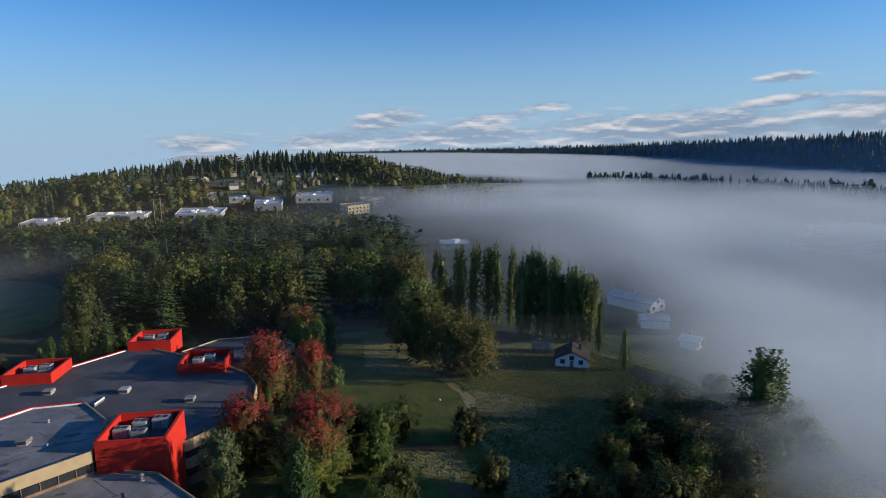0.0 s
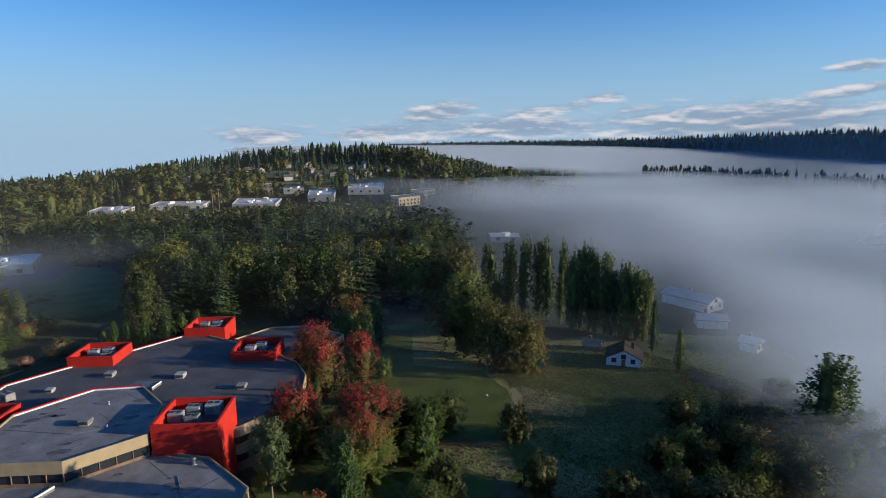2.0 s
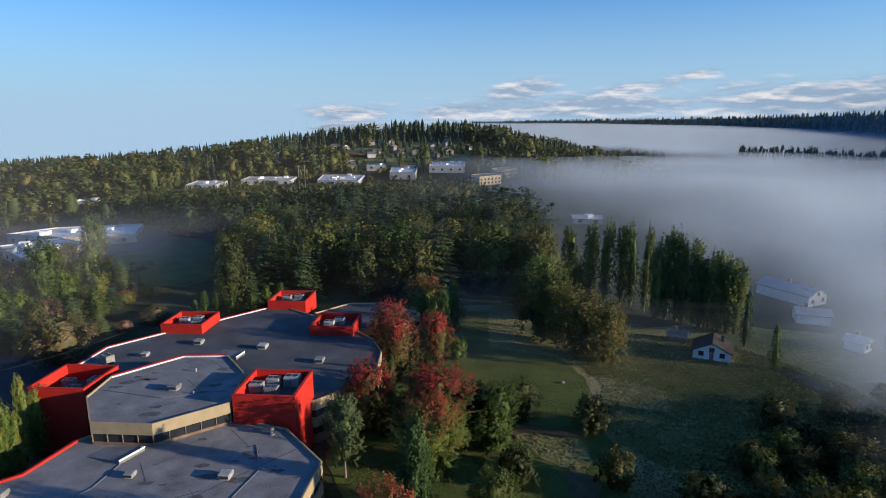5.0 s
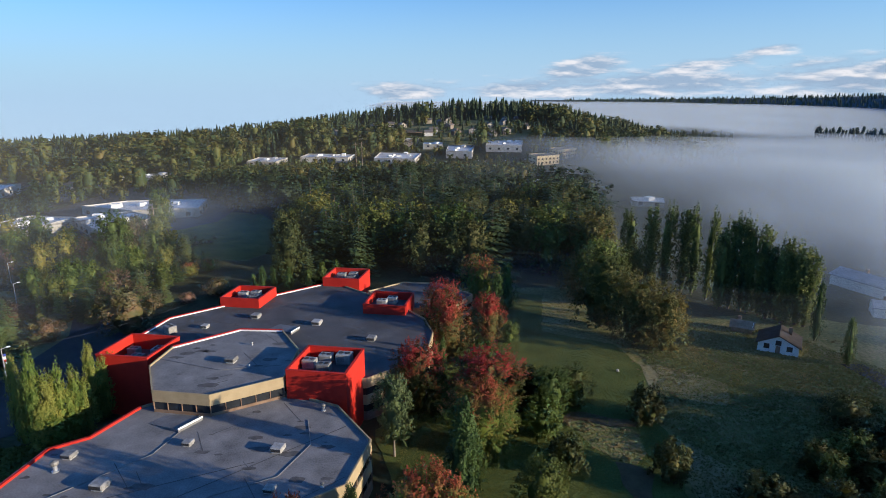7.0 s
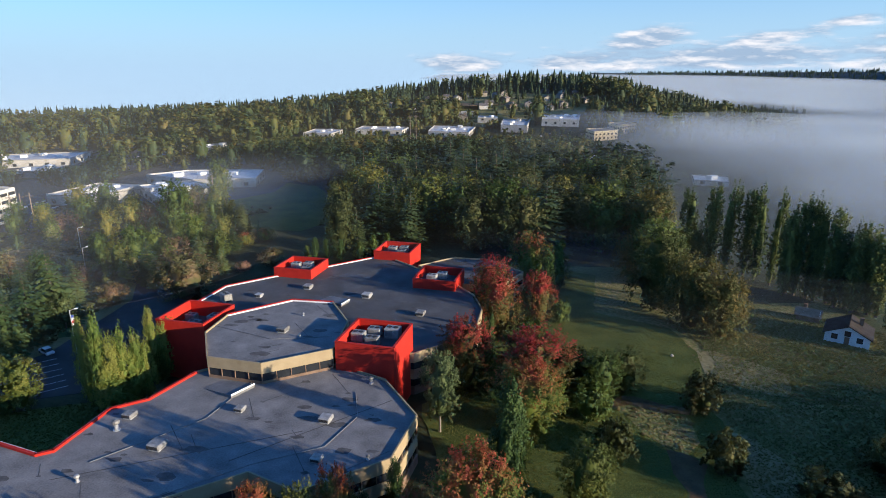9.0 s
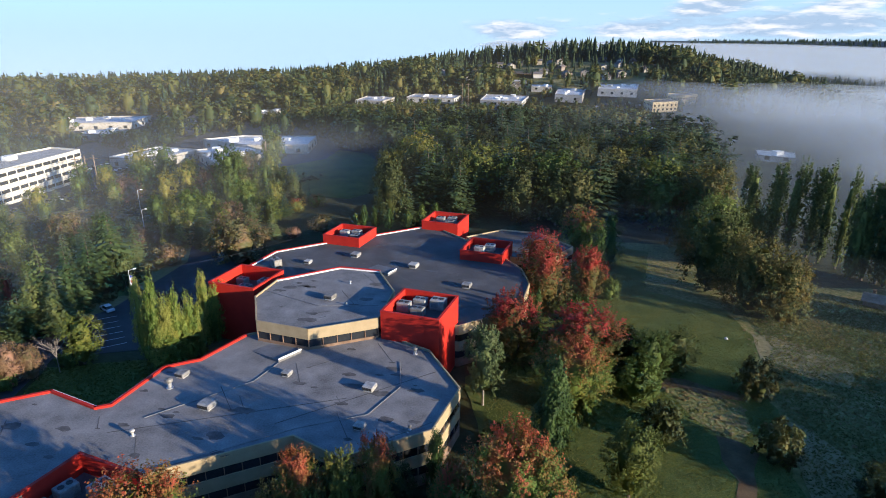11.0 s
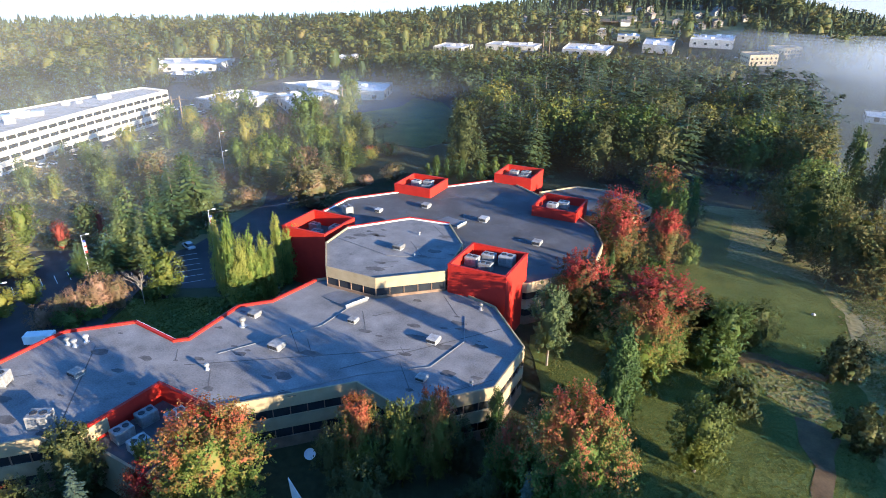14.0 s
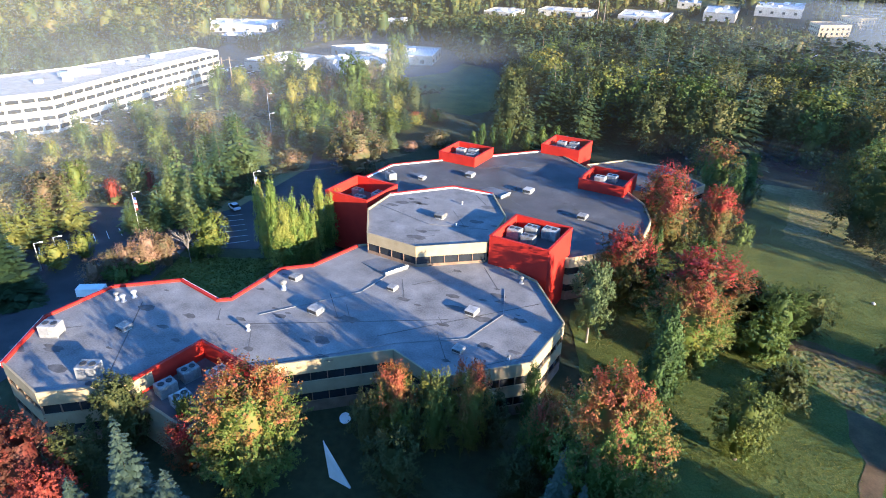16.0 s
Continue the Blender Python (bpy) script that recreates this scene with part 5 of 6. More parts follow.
def fir_crown(seed, mat, levels=24, wide=0.2, low=0.1, name="crown", droop=0.35, dense=12, shape=0.85, sprays=6):
    """A conifer of unit height: whorls of drooping boughs, each with flat sprays of needles."""
    rng = np.random.default_rng(seed)
    v, f = [], []
    for k in range(levels):
        s = (k + 0.5) / levels
        z0 = low + (1 - low) * s
        full = wide * (1 - s) ** shape * rng.uniform(0.78, 1.15) + 0.012
        b = max(5, int(dense * (1 - 0.5 * s)))
        a0 = rng.uniform(0, 6.28)
        for j in range(b):
            a = a0 + 6.283 * j / b + rng.uniform(-0.25, 0.25)
            r = full * rng.uniform(0.62, 1.15)
            way, side = np.array([math.cos(a), math.sin(a), 0]), np.array([-math.sin(a), math.cos(a), 0])
            z = z0 + rng.uniform(-0.014, 0.014)
            for q in range(sprays + 1):             # flat needle sprays to both sides of the bough, and one at its tip
                fr = 0.18 + 0.74 * (q + 0.5) / sprays if q < sprays else 0.74
                sign = 0.0 if q == sprays else (1 if q % 2 else -1) * rng.uniform(0.6, 1.0)
                ln = r * (0.34 if q == sprays else 0.5 * (1.1 - fr) + 0.16)
                root = way * r * fr + [0, 0, z - droop * r * (fr - 0.3 * fr * fr)]
                go = way * (1 - 0.45 * abs(sign)) + side * sign * 0.8 + [0, 0, rng.uniform(-0.5, -0.05)]
                cross = (side if q == sprays else np.cross(go, [0, 0, 1])) * ln * rng.uniform(0.26, 0.42)
                i0 = len(v)
                v += [root, root + go * ln * 0.55 + cross, root + go * ln, root + go * ln * 0.55 - cross + [0, 0, -0.12 * ln]]
                f.append((i0, i0 + 1, i0 + 2, i0 + 3))
    return tri_mesh(name, [(np.array(v), np.array(f))], mat)


def trunk_mesh(seed, mat=BARK, high=0.75, r=0.016, limbs=6, start=0.3):
    rng = random.Random(seed)
    datas, p = [], Vector((0, 0, -0.02))
    steps = 4
    for k in range(steps):
        q = Vector((rng.uniform(-1, 1) * 0.012, rng.uniform(-1, 1) * 0.012, high * (k + 1) / steps))
        datas.append(tube(p, q, r * (1.25 if k == 0 else 1) * (1 - 0.8 * k / steps), r * (1 - 0.8 * (k + 1) / steps), 6))
        p = q
    for k in range(limbs):
        z, a = start + (high - start) * (k + 0.3) / limbs, rng.uniform(0, 6.28)
        e = Vector((math.cos(a) * 0.2, math.sin(a) * 0.2, z + 0.14))
        datas.append(tube((0, 0, z), e, r * 0.42, r * 0.12, 5))
    return mesh_of("trunk", *joined(*datas), mat)


KINDS = {}


def tree_kind(key, near, far, trunk, name, label, category="tree", group=""):
    KINDS[key] = (near, far, trunk, name, label, category, group)


def set_tree(key, x, y, h, w=1.0, label="", light=False):
    """One tree: an empty at its foot with a trunk and a crown; meshes are shared between trees of a kind."""
    near, far, trunk, name, lab, cat, grp = KINDS[key]
    i = int(abs(x * 7.3 + y * 3.1))
    use = near if math.hypot(x, y) < 128 and h > 8.8 and not light else far
    ob = tagged(new(name), label or lab, cat, grp)
    ob.matrix_basis = pose(x, y, land(x, y), 0, 0, (x * 37 + y * 61) % 360) @ Matrix.Diagonal((h * w, h * w, h, 1))
    child("trunk", trunk, ob)
    child("crown", use[i % len(use)], ob)
    return ob


TRUNK, TRUNK_SLIM, TRUNK_PALE = trunk_mesh(1), trunk_mesh(2, r=0.012, limbs=0, high=0.9), trunk_mesh(3, PALE_BARK, r=0.014)
TRUNK_PINE = trunk_mesh(4, PALE_BARK, high=0.85, r=0.015, limbs=5, start=0.4)


def both(fn, mat, seeds, far_count=3100, far_leaf=1.55, **k):
    """Crown meshes for trees close by, and lighter ones for those farther off."""
    f = dict(k)
    if fn is fir_crown:
        f["levels"], f["dense"], f["sprays"] = int(k.get("levels", 40) * 0.6), 11, 4
    else:
        f["count"], f["leaf"] = far_count, k["leaf"] * far_leaf
    return [fn(s, mat, **k) for s in seeds], [fn(s + 500, mat, **f) for s in seeds]


tree_kind("green", *both(round_crown, LEAF_GREEN, (11, 12, 13, 14), leaf=0.0125, count=11000, low=0.05, clumps=64), TRUNK, "broadleaf_tree", "green leafy tree with an uneven round crown", "tree", "broadleaf trees")
tree_kind("dark", *both(round_crown, LEAF_DARK, (21, 22, 23), leaf=0.0125, count=11000, low=0.05, clumps=64), TRUNK, "broadleaf_tree", "dark green leafy tree in shade", "tree", "broadleaf trees")
tree_kind("yellow", *both(round_crown, LEAF_YELLOW, (31, 32, 33), wide=0.32, low=0.05, clumps=60, leaf=0.0125, count=10500), TRUNK, "yellowing_tree", "leafy tree turning yellow-green in autumn", "tree", "yellowing trees")
tree_kind("ochre", *both(round_crown, LEAF_OCHRE, (41, 42, 43), clumps=90, count=7000, wide=0.46, low=0.02, peak=0.4, rag=0.85, leaf=0.0125, far_count=13000, far_leaf=1.0), TRUNK, "big_ochre_tree", "large spreading tree with ochre and green leaves", "tree", "ochre trees")
tree_kind("ochre_small", *both(round_crown, LEAF_OCHRE, (44, 45), clumps=50, count=5000, wide=0.36, low=0.04, leaf=0.0135), TRUNK, "ochre_tree", "leafy tree with brownish olive leaves", "tree", "ochre trees")
tree_kind("red", *both(round_crown, LEAF_RED, (51, 52, 53), wide=0.31, low=0.0, leaf=0.0092, count=20000, clumps=110, peak=0.45, sweep=1.15, rag=0.95, far_count=6500, far_leaf=1.35), TRUNK, "red_maple", "maple with dark red top and green-brown lower leaves", "tree", "autumn maples")
tree_kind("orange", *both(round_crown, LEAF_ORANGE, (61, 62, 63), wide=0.35, low=0.0, leaf=0.0084, count=32000, clumps=150, peak=0.45, rag=0.9, sweep=1.1, far_count=6000, far_leaf=1.5), TRUNK, "orange_maple", "maple turning orange and red over green leaves", "tree", "autumn maples")
tree_kind("crimson", *both(round_crown, LEAF_CRIMSON, (71, 72), wide=0.33, low=0.04, leaf=0.0105, count=12000, clumps=60, sweep=1.1, rag=1.05, far_count=2200), TRUNK, "crimson_tree", "small tree with bright crimson leaves", "tree", "autumn maples")
tree_kind("rust", *both(round_crown, LEAF_RUST, (81, 82, 83), wide=0.42, low=0.0, rag=0.95, sweep=1.1, leaf=0.0115, count=9000, clumps=70, far_count=4500, far_leaf=1.6), TRUNK, "rusty_tree", "small tree with pinkish brown leaves", "tree", "rusty trees")
tree_kind("fir", *both(fir_crown, NEEDLE, (91, 92, 93, 94), levels=36, dense=16, wide=0.28, low=0.04), TRUNK_SLIM, "fir_tree", "tall dark green fir with drooping boughs", "tree", "firs")
tree_kind("bluefir", *both(fir_crown, NEEDLE_BLUE, (95, 96), wide=0.28, levels=34, dense=18, low=0.02, sprays=7), TRUNK_SLIM, "blue_spruce", "bluish-grey spruce with layered boughs", "tree", "firs")
tree_kind("cedar", *both(round_crown, CYPRESS, (101, 102, 103, 106), wide=0.2, low=0.0, peak=0.25, clumps=110, leaf=0.0095, count=13000, sweep=1.5, rag=0.8, cone=0.75, far_count=2600), TRUNK_SLIM, "columnar_cedar", "dense upright cedar with pointed green tips", "tree", "columnar cedars")
tree_kind("flame", *both(round_crown, FLAME, (151, 152, 153, 154), wide=0.17, low=0.0, peak=0.3, cone=0.5, clumps=70, count=6500, leaf=0.0115, sweep=2.0, rag=1.1, far_count=2000), TRUNK_SLIM, "upright_hornbeam", "flame-shaped upright tree with yellow-green leaves", "tree", "upright trees by the wall")
tree_kind("ycedar", *both(fir_crown, GOLDEN, (104, 105, 107), wide=0.3, low=0.02, levels=32, dense=18, shape=0.75, sprays=7), TRUNK_SLIM, "golden_conifer", "broad pointed conifer with yellow-green foliage", "tree", "golden conifers")
tree_kind("olive", *both(fir_crown, OLIVE, (141, 142, 143), wide=0.31, low=0.02, levels=34, dense=18, shape=0.7, sprays=7), TRUNK_SLIM, "olive_conifer", "full soft olive-green conifer beside the car park", "tree", "olive conifers")
tree_kind("cypress", *both(round_crown, LEAF_DARK, (161,), wide=0.3, low=0.0, peak=0.5, clumps=120, leaf=0.011, count=12000, rag=0.6, sweep=1.3), TRUNK_SLIM, "dark_cypress", "dense dark green dome-topped cypress by the wall", "tree", "cypresses")
tree_kind("pine", *both(round_crown, PINE_LEAF, (111, 112), wide=0.25, low=0.22, clumps=60, count=13000, leaf=0.0105, rag=1.0), TRUNK_PINE, "pine_tree", "soft grey-green pine on a bare pale trunk", "tree", "pines")
tree_kind("poplar", *both(round_crown, POPLAR_LEAF, (121, 122, 123), wide=0.095, low=0.0, peak=0.5, clumps=70, count=4200, leaf=0.009, sweep=2.4, rag=1.35, cone=0.32, far_count=5500, far_leaf=1.2), TRUNK_SLIM, "lombardy_poplar", "tall narrow poplar in a close row", "tree", "row of poplars")
tree_kind("shrub", *both(round_crown, LEAF_DARK, (131, 132), wide=0.55, low=0.0, clumps=40, count=6000, leaf=0.026), TRUNK, "shrub", "low dark green bush on the grass", "bush", "bushes")
tree_kind("greenshrub", *both(round_crown, LEAF_GREEN, (133, 134), wide=0.5, low=0.0, clumps=40, count=6000, leaf=0.024), TRUNK, "shrub", "light green bush on the grass", "bush", "bushes")


def at_all(key, rows):
    for r in rows:
        set_tree(key, *r)


# ---- woods: uncountable trees as joined stuff ----
CLEAR = [
    [(-16, 40), (130, 30), (112, 150), (92, 158), (62, 175), (45, 165), (35, 190), (0, 190), (-10, 160), (-5, 110)],
    [(-90, 20), (20, 20), (8, 70), (-10, 110), (0, 150), (10, 175), (-20, 180), (-40, 172), (-70, 150), (-150, 160), (-260, 175), (-270, 40)],
    [(-262, 175), (-150, 160), (-40, 172), (-34, 200), (-58, 236), (-100, 232), (-145, 300), (-180, 250), (-262, 260)],
    [(-145, 300), (-131, 332), (-96, 318), (-62, 258), (-75, 232), (-100, 232), (-124, 262)],
    [(-215, 262), (-215, 360), (-120, 360), (-116, 300), (-145, 250)],
    [(-330, 330), (-330, 430), (-215, 465), (-215, 430), (-235, 380), (-255, 330)],
    [(-262, 160), (-262, 300), (-222, 300), (-178, 228), (-192, 160)],
    [(110, 130), (200, 130), (150, 210), (120, 200)],
    [(60, 380), (85, 380), (90, 425), (50, 425)], [(100, 325), (130, 325), (130, 350), (100, 350)],
]


YARDS = [[(cx + (x - cx) * 1.25, cy + (y - cy) * 1.25 - 3) for x, y in p] for p, cx, cy in ((p, sum(q[0] for q in p) / 4, sum(q[1] for q in p) / 4) for p, _, _ in WAREHOUSES)]


def free(x, y):
    return not any(inside(x, y, c) for c in CLEAR) and not any(inside(x, y, c) for c in YARDS)


def sight(x, y, d):
    """Height that a tree may reach before it hides a commercial building behind it."""
    best = 99.0
    for p, _, _ in WAREHOUSES:
        cx, cy = sum(q[0] for q in p) / 4, sum(q[1] for q in p) / 4
        far = math.hypot(cx, cy)
        if d < far - 8 and abs((x * cy - y * cx) / far) < 24 * d / far + 4:
            best = min(best, 61 - 56 * d / far)
    return best


def fir_lod(rng, sides=7, tiers=4):
    v, f = [], []
    for k in range(tiers):
        z0, z1 = 0.08 + 0.86 * k / tiers, 0.08 + 0.92 * (k + 1.75) / (tiers + 0.75)
        r = 0.19 * (1 - k / (tiers + 0.5))
        i0 = len(v)
        for i in range(sides * 2):
            a = 3.1416 * i / sides + k
            q = r * (1.1 if i % 2 else 0.62) * rng.uniform(0.8, 1.2)
            v.append((q * math.cos(a), q * math.sin(a), z0 - (0.03 if i % 2 else 0)))
        v.append((0, 0, min(z1, 1.0)))
        f += [(i0 + i, i0 + (i + 1) % (2 * sides), i0 + 2 * sides) for i in range(2 * sides)]
    return np.array(v), np.array(f)


def round_lod(rng, leaves_n=90, leaf=0.06, wide=0.36, blobs=5, core=0.62):
    parts = []
    for k in range(blobs):
        u = rng.normal(0, 1, 3)
        u /= np.linalg.norm(u)
        c = np.array([u[0] * wide * 0.45, u[1] * wide * 0.45, 0.58 + 0.24 * u[2]])
        r = wide * rng.uniform(0.42, 0.62)
        parts.append((ICO1_V * r * core * rng.uniform(0.75, 1.1, (len(ICO1_V), 1)) + c, ICO1_F))
        m = leaves_n // blobs
        d = rng.normal(0, 1, (m, 3))
        d /= np.linalg.norm(d, axis=1, keepdims=True)
        v, f = leaf_faces(rng, c + d * r * rng.uniform(0.6, 1.2, (m, 1)), d + [0, 0, 0.3], leaf, 0.3)
        parts.append((v, f))
    vs, fs, n = [], [], 0
    for v, f in parts:
        vs.append(v)
        fs.append(f + n)
        n += len(v)
    return np.concatenate(vs), np.concatenate(fs)


def scatter(name, spots, shapes, mat, label):
    """Joins one shape per spot (x, y, height, width, and the ground there if it is not the land) into a single mesh."""
    rng = np.random.default_rng(len(spots))
    vs, fs, n = [], [], 0
    for x, y, h, w, *z in spots:
        base = z[0] if z else land(x, y)
        v, f = shapes[rng.integers(len(shapes))]
        a = rng.uniform(0, 6.283)
        c, s = math.cos(a), math.sin(a)
        p = np.stack([(v[:, 0] * c - v[:, 1] * s) * h * w + x, (v[:, 0] * s + v[:, 1] * c) * h * w + y, v[:, 2] * h + base - 0.3], 1)
        vs.append(p)
        fs.append(f + n)
        n += len(v)
    if vs:
        tagged(new(name, array_mesh(name, np.concatenate(vs), np.concatenate(fs), mat)), label, "woods", kind="stuff")


HILL_LOTS = [(-130, 690), (-40, 640), (60, 640), (130, 700), (125, 780), (20, 830), (-110, 850)]


def woods():
    rng = np.random.default_rng(5)
    firs_near, round_near, firs_far, round_far = [], [], [], []
    step = 8.0
    for j in range(int(1080 / step)):
        for i in range(int(1620 / step)):
            x = -1200 + i * step + rng.uniform(-3, 3)
            y = 120 + j * step + rng.uniform(-3, 3)
            pick, hh, ww = rng.uniform(), rng.uniform(), rng.uniform(1.1, 1.75)
            d = math.hypot(x, y)
            edge = 58 + 0.12 * (y - 200) - 0.12 * max(0.0, y - 330) + 14 * noise.noise((y * 0.03, 1.0, 2.0)) if d < 560 else 0.43 * y + 30
            if x < -1.35 * y - 60 or not free(x, y) or x > edge or d > 980:
                continue
            if d > 400 and rng.uniform() < 0.5 or d <= 400 and rng.uniform() < 0.5 or d < 262 and x > -666:
                continue
            patchy = noise.noise((x * 0.012, y * 0.012, 7.0))
            low_left = smooth(-60, -200, x) * smooth(700, 300, d)
            fir = pick < (0.1 if d < 400 else 0.2) + 0.55 * patchy + 0.1 * smooth(-40, 60, x) - 0.25 * low_left + 0.6 * smooth(680, 830, d)
            h = (14 + 11 * hh) * (1 + 0.25 * smooth(700, 850, d)) * (1 - 0.35 * low_left) if fir else (10 + 11 * hh * hh) * (1 - 0.25 * low_left)
            if d > 400 and not fir:
                h *= 1.0 + 0.35 * hh
            ww *= rng.uniform(0.85, 1.2)
            if d < 400:
                h = min(h * 1.25, (61 - 0.109 * d) * (0.72 + 0.3 * hh))
            if d > 560:
                h *= 1 - 0.55 * smooth(130, 350, x)
            if inside(x, y, HILL_LOTS):
                if rng.uniform() < 0.5:
                    continue
                h *= 0.55
            elif 395 < d < 600 and -180 < x < 140:
                h = min(h, max(5.0 + 3 * hh, (545 - d) * 0.1 + 4.5))
            if 200 < d < 680 and hh < 0.8:
                h = min(h, max(3.5, sight(x, y, d)))
            (firs_near if d < 400 else firs_far).append((x, y, h, ww * (1.0 if d < 400 else 0.72))) if fir else (round_near if d < 400 else round_far).append((x, y, h, ww))
    r2 = np.random.default_rng(9)

    def template(fn, *a, **k):
        me = fn(*a, name="template", **k)
        me.calc_loop_triangles()
        v = np.array([p.co[:] for p in me.vertices])
        f = np.array([p.vertices[:] for p in me.polygons])
        bpy.data.meshes.remove(me)
        return v, f

    fir_full = [template(fir_crown, 200 + s, WOODS_FIR, levels=16, wide=0.27, low=0.02, dense=11, shape=0.8, sprays=4) for s in range(4)]
    leafy = [template(round_crown, 220 + s, WOODS, leaf=0.036, count=860, clumps=28, wide=0.33, low=0.03, rag=1.0, sweep=1.15, peak=0.5) for s in range(6)]
    leafy_far = [template(round_crown, 240 + s, WOODS, leaf=0.05, count=250, clumps=16, wide=0.33, low=0.03, rag=1.0, sweep=1.0, peak=0.5, sides=5) for s in range(6)]
    scatter("fir_woods", firs_near, fir_full, WOODS_FIR, "dense dark conifers behind the school")
    scatter("mixed_woods", round_near, leafy, WOODS, "mixed green and yellowing autumn woods")
    scatter("far_fir_woods", firs_far, [fir_lod(r2, 6, 4) for _ in range(5)], WOODS_FIR, "conifers along the far hill")
    scatter("far_mixed_woods", round_far, leafy_far, WOODS, "far autumn woods on the hill")
    print("woods", len(firs_near), len(round_near), len(firs_far), len(round_far))
    # rows of poplars standing out of the fog on the valley floor
    rows = []
    for k in range(150):
        s = k / 150
        if 0.33 < s < 0.40 and k % 3:
            continue
        a, r = radians(31 + 33 * s), 850 - 250 * s + rng.uniform(-12, 12)
        rows.append((r * math.sin(a), r * math.cos(a), rng.uniform(20, 28), rng.uniform(0.25, 0.5)))
    ridge_trees = []
    for k in range(3000):
        s = rng.uniform(0.04, 0.95)
        a, q = radians(8 + 74 * s), rng.uniform(0.15, 1.08)
        r = ridge_foot(s) + 560 * q
        z = ridge_top(s) * min(1.0, np.interp(q, (0, 0.21, 0.46, 0.71, 1), (0, 0.15, 0.45, 0.74, 1)))
        ridge_trees.append((r * math.sin(a), r * math.cos(a), rng.uniform(10, 19), rng.uniform(1.0, 1.9), z))
    scatter("ridge_woods", ridge_trees, [fir_lod(r2, 4, 3) for _ in range(4)], WOODS_FIR, "dark conifers along the far ridge")
    scatter("valley_poplar_row", rows, [round_lod(r2, 100, 0.07, wide=0.3) for _ in range(3)], WOODS_FIR, "line of trees half sunk in the valley fog")


woods()


# ---- trees that stand round the school ----
at_all("pine", [(-8.6, 94.5, 16.3, 0.87)])
at_all("red", [(-5.6, 110.2, 15.3, 1.2), (1.4, 134.5, 17.2, 1.0), (-0.6, 147.5, 16.3, 1.15), (11.4, 143.6, 13.5, 1.09), (7.6, 108.1, 14.2, 1.73), (-50.4, 47.8, 8.3, 0.95)])
at_all("orange", [(7.0, 96.8, 13.4, 1.37), (10.6, 175.4, 14.7, 1.26), (-1.2, 61.0, 20.1, 0.94), (-9.0, 63.8, 12.1, 0.73), (-41.8, 49.4, 16.9, 1.09), (-28.1, 61.1, 13.7, 0.69), (-18.9, 64.9, 13.9, 0.62),
    (-83.5, 211.6, 5.0, 2.06), (-88.2, 204.4, 4.9, 2.17)])
at_all("cedar", [(14.0, 154.6, 15.5, 0.86), (18.6, 167.7, 14.9, 1.18), (2.4, 76.9, 20.0, 0.83), (4.3, 84.8, 13.5, 0.88), (-0.4, 119.5, 12.2, 0.5), (-1.6, 116.8, 12.5, 0.5), (-12.6, 71.5, 10.7, 0.8), (-59.0, 191.3, 7.5, 1.38),
    (-55.1, 191.8, 7.1, 1.32), (-50.1, 190.2, 7.0, 1.58), (-44.0, 191.7, 6.0, 1.98), (-40.5, 197.1, 7.0, 1.73), (-36.4, 201.6, 6.7, 1.98), (-31.0, 209.5, 7.6, 1.68), (-61.3, 190.3, 4.9, 1.72), (92.9, 130.4, 11.6, 0.84),
    (94.1, 145.1, 16.3, 0.54)])
at_all("greenshrub", [(16.6, 144.6, 6.0, 0.83), (8.9, 131.6, 6.5, 1.02), (17.7, 101.3, 7.3, 1.12), (-95.1, 79.6, 3.8, 1.44), (-93.9, 84.0, 3.5, 1.56), (-88.3, 93.2, 3.6, 1.06)])
at_all("green", [(20.7, 108.4, 10.2, 1.28), (-116.1, 210.6, 22.2, 0.86), (-134.8, 286.0, 19.6, 0.92), (-101.8, 195.7, 14.8, 1.02), (99.1, 80.4, 8.2, 1.70), (100.1, 77.0, 5.6, 1.70),
    (90.0, 77.7, 7.4, 1.70), (64.7, 90.5, 6.3, 1.70)])
at_all("shrub", [(17.0, 115.7, 6.9, 1.16), (20.4, 89.8, 7.2, 0.83), (36.7, 87.6, 7.1, 0.87), (38.5, 105.2, 7.9, 0.82), (48.1, 79.7, 6.3, 1.09)])
at_all("rust", [(-83.4, 152.3, 15.0, 1.3), (-99.9, 78.0, 4.7, 1.26), (-98.3, 80.6, 5.9, 0.96), (-96.2, 83.0, 7.0, 0.98), (-93.9, 86.0, 8.6, 0.92), (-91.9, 88.4, 7.1, 0.86), (-119.8, 161.1, 5.8, 1.31), (-115.8, 162.9, 4.4, 1.53),
    (-101.9, 147.1, 5.9, 1.58), (-101.5, 180.9, 9.5, 1.12), (-71.0, 183.3, 5.6, 1.73), (-77.3, 176.6, 3.3, 1.95)])
at_all("yellow", [(13.9, 75.8, 12.0, 1.11), (-23.1, 62.1, 13.5, 0.63), (-52.1, 50.2, 9.7, 0.46), (-110.2, 78.5, 6.2, 1.53), (-109.3, 84.1, 6.1, 1.24), (-86.3, 94.9, 10.7, 1.07), (-90.4, 188.1, 10.0, 1.4), (-24.0, 220.0, 24.2, 1.12)])
at_all("bluefir", [(-5.7, 54.6, 13.9, 0.75), (-3.0, 53.5, 11.5, 0.76), (-46.8, 37.5, 18.7, 0.75), (-41.3, 37.1, 14.3, 0.95), (-51.6, 34.4, 11.6, 0.95)])
